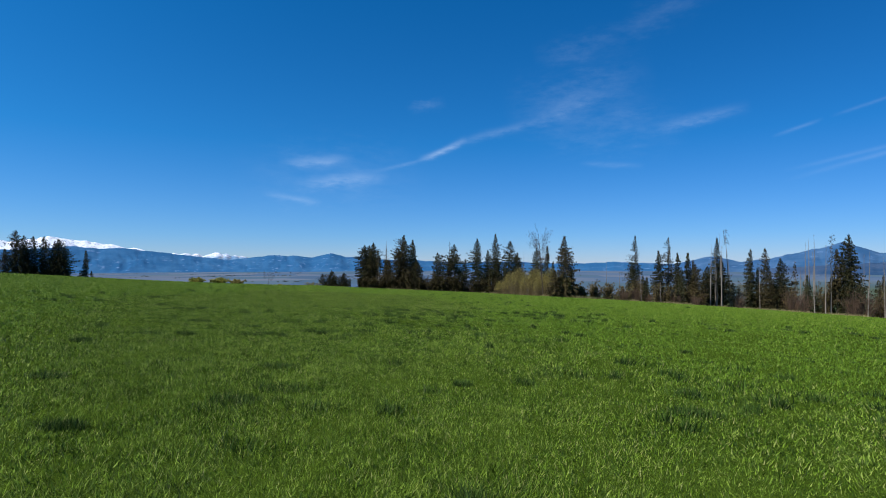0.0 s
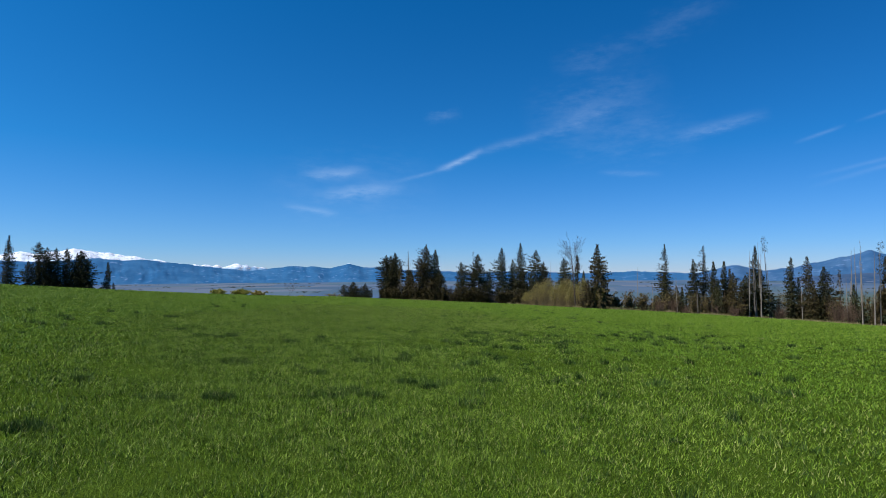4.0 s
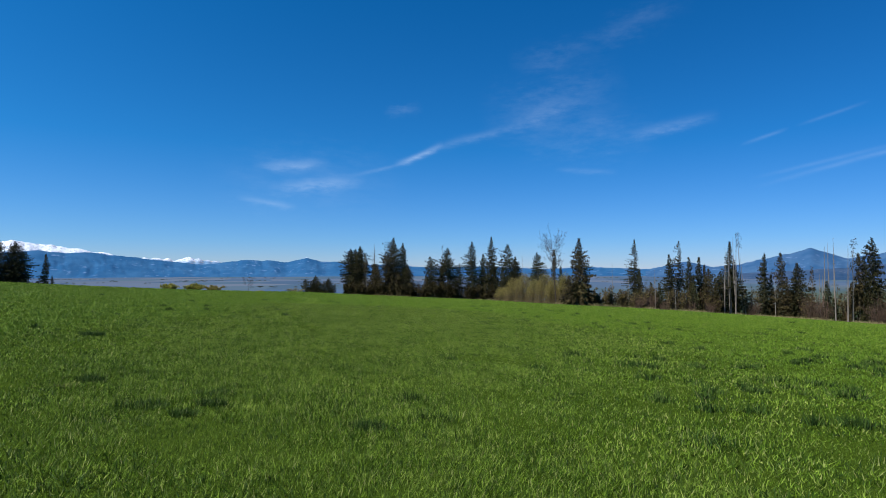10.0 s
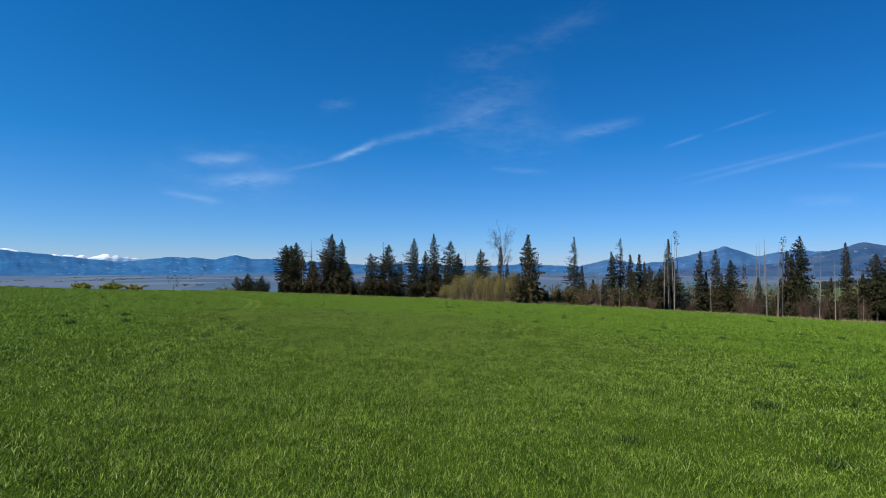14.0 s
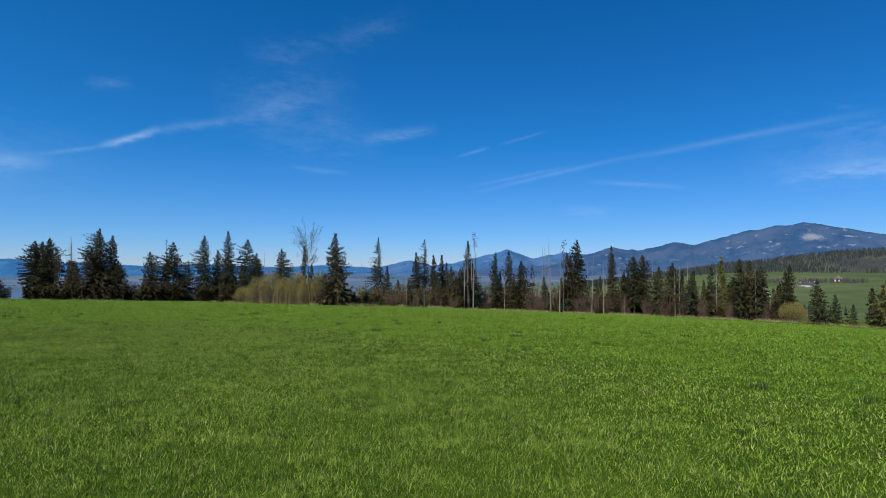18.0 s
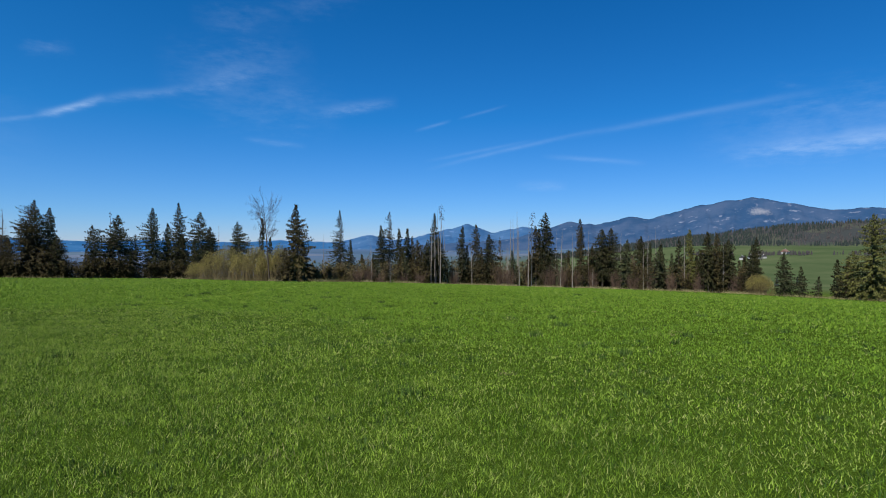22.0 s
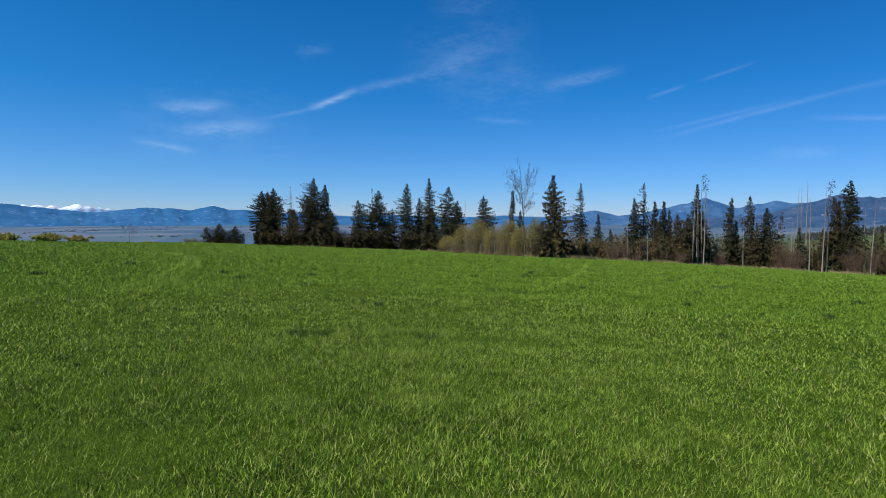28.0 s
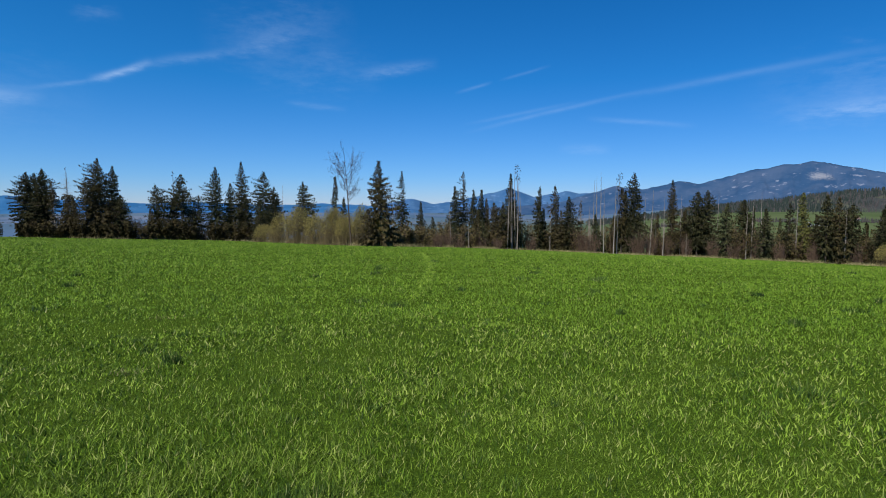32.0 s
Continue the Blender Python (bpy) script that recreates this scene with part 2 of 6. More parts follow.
MAT_BRUSH = foliage("olive_brown_brush_leaves", (0.042, 0.036, 0.014), (0.095, 0.078, 0.030), (0.165, 0.13, 0.052), 0.2)
MAT_YELLOW = foliage("yellow_green_leaves", (0.13, 0.13, 0.03), (0.22, 0.22, 0.045), (0.32, 0.31, 0.07), 0.3)
MAT_BARK = bark("spruce_bark", (0.045, 0.035, 0.028), (0.14, 0.115, 0.09))
MAT_DEAD = bark("weathered_grey_wood", (0.15, 0.13, 0.11), (0.40, 0.36, 0.315))
MAT_TWIG = bark("bare_twigs", (0.050, 0.038, 0.030), (0.125, 0.098, 0.076), 3.0)
MAT_WILLOW_TWIG = bark("olive_willow_twigs", (0.11, 0.085, 0.042), (0.22, 0.175, 0.085), 3.0)
MAT_RUST = bark("reddish_brush_twigs", (0.085, 0.056, 0.040), (0.20, 0.138, 0.098), 3.0)

# ---- the lie of the land ----
def lattice(ix, iy, seed):
    n = (ix.astype(np.int64) * 374761393 + iy.astype(np.int64) * 668265263 + seed * 974711) & 0x7FFFFFFF
    n = ((n ^ (n >> 13)) * 1274126177) & 0x7FFFFFFF
    return ((n ^ (n >> 16)) & 0xFFFF) / 65535.0


def value_noise(x, y, seed=0):
    ix, iy = np.floor(x), np.floor(y)
    fx, fy = x - ix, y - iy
    fx, fy = fx * fx * (3 - 2 * fx), fy * fy * (3 - 2 * fy)
    a, b = lattice(ix, iy, seed), lattice(ix + 1, iy, seed)
    c, d = lattice(ix, iy + 1, seed), lattice(ix + 1, iy + 1, seed)
    return (a * (1 - fx) + b * fx) * (1 - fy) + (c * (1 - fx) + d * fx) * fy


def fbm(x, y, octaves=4, seed=0):
    x, y = np.asarray(x, float), np.asarray(y, float)
    out, amp, tot = 0.0, 1.0, 0.0
    for i in range(octaves):
        out, tot = out + amp * value_noise(x * 2 ** i + 17.3 * i, y * 2 ** i - 9.1 * i, seed + i), tot + amp
        amp *= 0.5
    return out / tot


MID = (0.0, 40.0)                 # a point in the meadow, from which its rim is seen all round
RIM = ((-170, 10), (-125, 60), (-95, 105), (-75, 170), (-60, 262), (-38, 262), (-17, 247), (16, 236), (22, 200), (27, 153),
       (36, 152), (60, 170), (98, 190), (120, 166), (132, 160), (146, 128), (150, 105), (152, 60), (140, -40), (60, -130), (-60, -140), (-150, -70))
RISE = (-5.725, -2.223, -2.198, 2.418, -1.851, -2.023, 0.252, -0.875, 0.576, 1.282, 0.17, 0.077, 0.054, -0.055)


def rim_radius(ang):
    """How far the meadow reaches from MID towards the angle ang, clockwise from +y."""
    dx, dy = np.sin(ang), np.cos(ang)
    best = np.full(np.shape(ang), 1e9)
    for (ax, ay), (bx, by) in zip(RIM, RIM[1:] + RIM[:1]):
        ax, ay, ex, ey = ax - MID[0], ay - MID[1], bx - ax, by - ay
        den = dx * ey - dy * ex
        den = np.where(np.abs(den) < 1e-9, 1e-9, den)
        s, u = (ax * ey - ay * ex) / den, (ax * dy - ay * dx) / den
        best = np.where((s > 0) & (u >= -1e-6) & (u <= 1 + 1e-6) & (s < best), s, best)
    return best


def meadow_z(x, y):
    x, y = x / 100, y / 100
    terms = (x, y, x * x, x * y, y * y, x ** 3, x * x * y, x * y * y, y ** 3, x ** 4, x ** 3 * y, x * x * y * y, x * y ** 3, y ** 4)
    return sum(k * t for k, t in zip(RISE, terms))


def ease(a, b, v):
    v = np.clip((v - a) / (b - a), 0, 1)
    return v * v * (3 - 2 * v)


def ground_z(x, y):
    x, y = np.asarray(x, float), np.asarray(y, float)
    dx, dy = x - MID[0], y - MID[1]
    r, ang = np.hypot(dx, dy), np.arctan2(dx, dy)
    rim = rim_radius(ang)
    inside = np.minimum(r, rim)
    z = meadow_z(MID[0] + np.sin(ang) * inside, MID[1] + np.cos(ang) * inside)
    out = np.maximum(r - rim, 0)
    deg = np.degrees(ang)
    # the slope below the meadow, down to the valley floor
    fall = -8.0 * (1 - np.exp(-out / 40.0))
    valley = -46.0 + 5 * (fbm(x / 400, y / 400, 4, 5) - 0.5)
    z = (z + fall) * (1 - ease(60, 800, out)) + valley * ease(60, 800, out)
    # the pasture and the wooded hill across the side valley
    side = ease(40, 58, deg) * (1 - ease(120, 150, deg))
    past = -34 + 22 * ease(650, 1250, r) + np.interp(deg, (46, 50, 54, 59, 62.5, 65, 70), (5, 12, 16, 24, 40, 48, 52)) * ease(1200, 1650, r)
    past = past + 7 * (fbm(x / 260, y / 260, 3, 8) - 0.5)
    z = z * (1 - side * ease(250, 650, r)) + past * side * ease(250, 650, r)
    rough = 0.07 * (fbm(x / 1.7, y / 1.7, 3, 2) - 0.5) * (1 - ease(60, 150, r))
    return z + rough


rings = np.concatenate([[0.0], np.cumsum(1.2 * 1.045 ** np.arange(250))])
rings = np.concatenate([rings[rings < 4850], [4900.0]])
spokes = np.radians(np.arange(0, 360, 0.75))
gx = MID[0] + np.outer(rings, np.sin(spokes))
gy = MID[1] + np.outer(rings, np.cos(spokes))
gv = np.stack([gx, gy, ground_z(gx, gy)], -1).reshape(-1, 3)
ri, si = np.meshgrid(np.arange(len(rings) - 1), np.arange(len(spokes)), indexing="ij")
sj = (si + 1) % len(spokes)
gf = np.stack([ri * len(spokes) + si, (ri + 1) * len(spokes) + si, (ri + 1) * len(spokes) + sj, ri * len(spokes) + sj], -1)[:, :, ::-1].reshape(-1, 4)

def ground_material():
    m = Mat("meadow_and_valley", 1.0, 0.0)
    sep = m.t.nodes.new("ShaderNodeSeparateXYZ")
    m.link(m.co, sep.inputs[0])
    sx, sy = sep.outputs[0], sep.outputs[1]
    far = m.math("SQRT", m.math("ADD", m.math("POWER", sx, 2.0), m.math("POWER", m.math("SUBTRACT", sy, 40.0), 2.0)))
    turf = m.mix(m.noise(0.22, 5), (0.036, 0.062, 0.009), (0.058, 0.096, 0.014))
    turf = m.mix(m.ramp(m.noise(1.3, 7, 0.78), (0.42, (0, 0, 0)), (0.62, (1, 1, 1))), turf, (0.018, 0.032, 0.005))
    turf = m.mix(m.math("MULTIPLY", m.noise(14.0, 3, 0.7), 0.5), turf, (0.09, 0.130, 0.022))
    thatch = m.ramp(m.noise(75.0, 3, 0.8), (0.40, (0.009, 0.018, 0.003)), (0.51, (0.034, 0.062, 0.007)), (0.64, (0.098, 0.152, 0.019)))
    thatch = m.mix(m.math("MULTIPLY", m.noise(2.0, 4, 0.6), 0.5), thatch, (0.040, 0.066, 0.007))
    turf = m.mix(m.ramp(m.math("DIVIDE", far, 200.0), (0.42, (0, 0, 0)), (0.62, (1, 1, 1))), thatch, turf)
    # valley: pale ploughland, pasture and far woods in broad patches, blue with distance: haze put into the colour
    cell = m.t.nodes.new("ShaderNodeTexVoronoi")
    mp = m.t.nodes.new("ShaderNodeMapping")
    mp.inputs["Scale"].default_value = (0.0045, 0.0022, 0.0)
    mp.inputs["Rotation"].default_value = (0, 0, 0.3)
    m.link(m.co, mp.inputs[0])
    m.link(mp.outputs[0], cell.inputs["Vector"])
    cell.inputs["Scale"].default_value = 1.0
    pick = m.t.nodes.new("ShaderNodeSeparateColor")
    m.link(cell.outputs["Color"], pick.inputs[0])
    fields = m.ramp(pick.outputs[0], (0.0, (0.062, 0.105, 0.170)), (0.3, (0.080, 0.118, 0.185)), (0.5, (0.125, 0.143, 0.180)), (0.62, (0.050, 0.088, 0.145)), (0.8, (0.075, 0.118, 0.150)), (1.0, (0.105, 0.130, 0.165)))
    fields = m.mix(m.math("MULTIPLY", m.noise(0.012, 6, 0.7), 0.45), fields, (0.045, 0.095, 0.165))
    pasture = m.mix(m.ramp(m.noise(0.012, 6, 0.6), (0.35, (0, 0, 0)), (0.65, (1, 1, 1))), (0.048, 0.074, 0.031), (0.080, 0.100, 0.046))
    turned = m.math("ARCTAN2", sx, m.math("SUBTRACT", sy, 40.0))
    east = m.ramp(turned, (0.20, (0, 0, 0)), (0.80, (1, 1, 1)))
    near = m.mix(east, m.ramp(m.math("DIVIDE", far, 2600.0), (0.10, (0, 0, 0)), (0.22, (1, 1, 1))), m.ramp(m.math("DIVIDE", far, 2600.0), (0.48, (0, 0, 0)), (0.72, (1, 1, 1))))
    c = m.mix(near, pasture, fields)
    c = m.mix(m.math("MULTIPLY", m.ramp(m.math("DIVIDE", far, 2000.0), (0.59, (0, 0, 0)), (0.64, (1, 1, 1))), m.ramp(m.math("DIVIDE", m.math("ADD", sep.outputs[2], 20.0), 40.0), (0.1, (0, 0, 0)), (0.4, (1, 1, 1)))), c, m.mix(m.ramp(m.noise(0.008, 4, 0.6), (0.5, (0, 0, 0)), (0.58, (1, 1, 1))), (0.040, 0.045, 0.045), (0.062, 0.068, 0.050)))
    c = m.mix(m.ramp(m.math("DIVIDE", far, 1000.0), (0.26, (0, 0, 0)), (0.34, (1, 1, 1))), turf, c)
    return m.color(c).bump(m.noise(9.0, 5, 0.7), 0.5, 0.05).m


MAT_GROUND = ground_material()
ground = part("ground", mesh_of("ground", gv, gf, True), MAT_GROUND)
tagged(ground, "short green meadow sloping down to a wide valley", "ground", kind="structure")


# ---- mountains round the valley ----
def mountain_material(name, wood, bare, snow_from=None, snow_to=None, light=(0.3, 0.3, 0.3), clear=0.58, scar=None):
    m = Mat(name, 0.95, 0.05)
    n = m.noise(0.006, 8, 0.62)
    c = m.mix(m.ramp(n, (0.42, (0, 0, 0)), (0.60, (1, 1, 1))), wood, bare)
    c = m.mix(m.ramp(m.noise(0.020, 6, 0.65, stretch=(1, 1, 2.0)), (clear - 0.05, (0, 0, 0)), (clear + 0.01, (1, 1, 1))), c, light)
    if scar:                      # bare rock and scree below the summit
        gap = m.t.nodes.new("ShaderNodeVectorMath")
        gap.operation = "DISTANCE"
        gap.inputs[1].default_value = scar
        m.link(m.co, gap.inputs[0])
        near = m.math("SUBTRACT", 1.0, m.math("DIVIDE", gap.outputs["Value"], 150.0), clamp=True)
        f = m.ramp(m.math("MULTIPLY", near, m.noise(0.12, 7, 0.8, stretch=(1, 1, 0.6))), (0.30, (0, 0, 0)), (0.42, (1, 1, 1)))
        c = m.mix(f, c, (0.17, 0.185, 0.22))
    if snow_from is not None:
        sep = m.t.nodes.new("ShaderNodeSeparateXYZ")
        m.link(m.co, sep.inputs[0])
        h = m.math("ADD", sep.outputs[2], m.math("MULTIPLY", m.math("SUBTRACT", m.noise(0.02, 8, 0.75, stretch=(1, 1, 0.4)), 0.5), 130.0))
        f = m.math("DIVIDE", m.math("SUBTRACT", h, snow_from), snow_to - snow_from, clamp=True)
        c = m.mix(m.math("MULTIPLY", f, m.ramp(m.noise(0.035, 8, 0.85, stretch=(1, 1, 0.5)), (0.42, (0.15, 0.15, 0.15)), (0.50, (1, 1, 1)))), c, (0.70, 0.76, 0.86))
    return m.color(c).m


def mountain(name, label, dist, depth, peaks, foot, material, az0, az1, seed, crag=0.10, soft=0.09):
    """A range whose crest runs at dist; peaks: bearing, height in degrees and the fall of its flanks."""
    az = np.arange(az0, az1, 0.12 if az0 < 100 else 0.8)
    hi = np.stack([e - k * np.sqrt((az - a) ** 2 + 0.03) for a, e, k in peaks])
    crest = soft * np.log(np.exp(hi / soft).sum(0)) + crag * (fbm(az * 2.2, az * 0 + seed, 5, seed) - 0.5) + 0.6 * crag * (0.2 - np.abs(2 * fbm(az * 1.7, az * 0 + 3, 4, seed + 1) - 1))
    s = np.concatenate([np.linspace(0, 1, 34), [1.04, 1.12, 1.3]])
    A, S = np.meshgrid(np.radians(az), s, indexing="ij")
    up = np.minimum(S, 1.0) ** 1.15 - np.maximum(S - 1, 0) * 2.2
    spur = fbm(A * 60 + 2.0 * fbm(A * 25, S * 2, 3, seed + 3), S * 2.2, 5, seed + 7) - 0.5
    top = dist * np.tan(np.radians(crest))[:, None]
    z = foot + (top - foot) * np.clip(up + 0.30 * spur * np.clip(S * (1 - S) * 4, 0, 1) * (S < 1), -0.2, 1.05)
    R = dist - depth * (1 - S) + 0.25 * depth * spur * (S < 1) * np.clip(1 - S, 0, 1)
    v = np.stack([R * np.sin(A), R * np.cos(A), z], -1).reshape(-1, 3)
    n, k = A.shape
    i, j = np.meshgrid(np.arange(n - 1), np.arange(k - 1), indexing="ij")
    f = np.stack([i * k + j, (i + 1) * k + j, (i + 1) * k + j + 1, i * k + j + 1], -1).reshape(-1, 4)
    ob = part(name, mesh_of(name, v, f, True), material)
    return tagged(ob, label, "mountain", kind="structure")


# distance haze is painted into all the ranges' base colours as blue
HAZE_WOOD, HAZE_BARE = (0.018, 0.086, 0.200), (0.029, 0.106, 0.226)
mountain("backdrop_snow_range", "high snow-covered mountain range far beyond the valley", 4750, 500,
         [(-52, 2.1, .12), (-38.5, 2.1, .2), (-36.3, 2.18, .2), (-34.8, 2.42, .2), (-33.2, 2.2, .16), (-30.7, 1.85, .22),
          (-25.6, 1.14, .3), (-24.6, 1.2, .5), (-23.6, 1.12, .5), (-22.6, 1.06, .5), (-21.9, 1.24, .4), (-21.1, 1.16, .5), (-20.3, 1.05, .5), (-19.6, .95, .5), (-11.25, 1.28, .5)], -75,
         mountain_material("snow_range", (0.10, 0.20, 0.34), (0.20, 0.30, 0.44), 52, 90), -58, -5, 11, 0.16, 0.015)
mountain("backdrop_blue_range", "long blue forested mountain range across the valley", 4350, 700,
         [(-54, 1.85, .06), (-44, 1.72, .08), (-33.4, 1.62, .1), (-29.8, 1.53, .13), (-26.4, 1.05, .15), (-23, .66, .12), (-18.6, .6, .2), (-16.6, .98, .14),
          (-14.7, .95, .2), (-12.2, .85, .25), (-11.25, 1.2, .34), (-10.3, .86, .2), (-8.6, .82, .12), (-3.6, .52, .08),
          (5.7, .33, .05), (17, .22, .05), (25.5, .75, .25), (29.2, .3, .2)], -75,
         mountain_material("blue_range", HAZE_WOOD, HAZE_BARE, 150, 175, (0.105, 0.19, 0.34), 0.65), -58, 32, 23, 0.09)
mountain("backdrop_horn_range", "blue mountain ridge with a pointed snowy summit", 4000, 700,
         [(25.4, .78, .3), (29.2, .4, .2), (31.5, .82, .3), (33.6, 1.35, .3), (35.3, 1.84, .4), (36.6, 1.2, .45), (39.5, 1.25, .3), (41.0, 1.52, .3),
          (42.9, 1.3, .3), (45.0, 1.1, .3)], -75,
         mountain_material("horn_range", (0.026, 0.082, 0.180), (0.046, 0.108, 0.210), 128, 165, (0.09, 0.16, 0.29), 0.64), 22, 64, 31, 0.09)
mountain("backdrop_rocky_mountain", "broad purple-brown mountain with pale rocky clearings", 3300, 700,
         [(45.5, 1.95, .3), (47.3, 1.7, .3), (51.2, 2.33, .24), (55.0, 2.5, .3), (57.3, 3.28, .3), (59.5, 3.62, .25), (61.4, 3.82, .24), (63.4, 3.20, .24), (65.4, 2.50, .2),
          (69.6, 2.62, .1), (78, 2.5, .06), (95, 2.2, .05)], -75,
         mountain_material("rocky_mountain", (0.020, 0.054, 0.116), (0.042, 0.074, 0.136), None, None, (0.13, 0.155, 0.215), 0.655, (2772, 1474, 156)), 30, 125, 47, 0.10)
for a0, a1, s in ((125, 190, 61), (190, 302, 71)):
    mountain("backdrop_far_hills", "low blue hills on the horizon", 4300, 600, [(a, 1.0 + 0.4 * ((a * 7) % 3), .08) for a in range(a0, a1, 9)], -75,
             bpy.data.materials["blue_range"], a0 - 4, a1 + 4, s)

# ---- trees ----
def stuff(name, me, material, parent):
    return tagged(part(name, me, material, parent), kind="stuff")


def tube(points, radii, sides=5, seed=0.0):
    """Corners and quads of a round tapering limb along points."""
    p = np.asarray(points, float)
    d = np.gradient(p, axis=0)
    d /= np.linalg.norm(d, axis=1)[:, None] + 1e-9
    a = np.cross(d, (0.31, 0.92, 0.17))
    a /= np.linalg.norm(a, axis=1)[:, None] + 1e-9
    b = np.cross(d, a)
    th = np.arange(sides) * 2 * np.pi / sides + seed
    v = p[:, None] + np.asarray(radii)[:, None, None] * (a[:, None] * np.cos(th)[None, :, None] + b[:, None] * np.sin(th)[None, :, None])
    i, j = np.meshgrid(np.arange(len(p) - 1), np.arange(sides), indexing="ij")
    k = (j + 1) % sides
    f = np.stack([i * sides + j, i * sides + k, (i + 1) * sides + k, (i + 1) * sides + j], -1).reshape(-1, 4)
    return v.reshape(-1, 3), f


def sticks(start, end, r0, r1, rng):
    """Three-sided straight twigs, one for each row of start and end: corners and quads."""
    start, end = np.asarray(start, float), np.asarray(end, float)
    n = len(start)
    d = end - start
    d /= np.linalg.norm(d, axis=1)[:, None] + 1e-9
    a = np.cross(d, rng.normal(size=(n, 3)))
    a /= np.linalg.norm(a, axis=1)[:, None] + 1e-9
    b = np.cross(d, a)
    r0, r1 = np.broadcast_to(r0, n)[:, None], np.broadcast_to(r1, n)[:, None]
    ring = [a * math.cos(t) + b * math.sin(t) for t in (0, 2.094, 4.189)]
    v = np.stack([start + r0 * q for q in ring] + [end + r1 * q for q in ring], 1)
    f = np.array([[0, 1, 4, 3], [1, 2, 5, 4], [2, 0, 3, 5]])
    return v.reshape(-1, 3), (np.arange(n)[:, None, None] * 6 + f).reshape(-1, 4)


def sprays(at, along, length, width, rng, droop=0.35, twist=0.45):
    """Leaf-shaped needle sprays: a bent kite of two triangles each."""
    n = len(at)
    along = along / (np.linalg.norm(along, axis=1)[:, None] + 1e-9)
    side = np.cross(along, rng.normal(0, twist, (n, 3)) + (0, 0, 1))
    side /= np.linalg.norm(side, axis=1)[:, None] + 1e-9
    length, width = length[:, None], width[:, None]
    mid = at + along * length * 0.45
    tip = at + along * length - np.array((0, 0, 1)) * length * droop
    v = np.stack([at, mid + side * width, tip, mid - side * width], 1).reshape(-1, 3)
    return v, np.arange(n * 4).reshape(-1, 4)


def joined(pieces):
    vs, fs, n = [], [], 0
    for v, f in pieces:
        vs.append(v)
        fs.append(f + n)
        n += len(v)
    return np.concatenate(vs), np.concatenate(fs)


def trunk_of(h, rng, thick, lean, sides=7):
    z = np.array([-0.4, 0.0, 0.35, 0.12 * h, 0.3 * h, 0.5 * h, 0.7 * h, 0.88 * h, h])
    r = thick * np.array([1.7, 1.45, 1.1, 0.95, 0.8, 0.62, 0.4, 0.2, 0.04])
    wob = np.cumsum(rng.normal(0, 0.0035 * h, (9, 2)), 0) * (z / h).clip(0, 1)[:, None]
    p = np.stack([wob[:, 0] + lean[0] * z, wob[:, 1] + lean[1] * z, z], 1)
    return p, r


def on_trunk(p, z):
    return np.stack([np.interp(z, p[:, 2], p[:, 0]), np.interp(z, p[:, 2], p[:, 1]), z], -1)


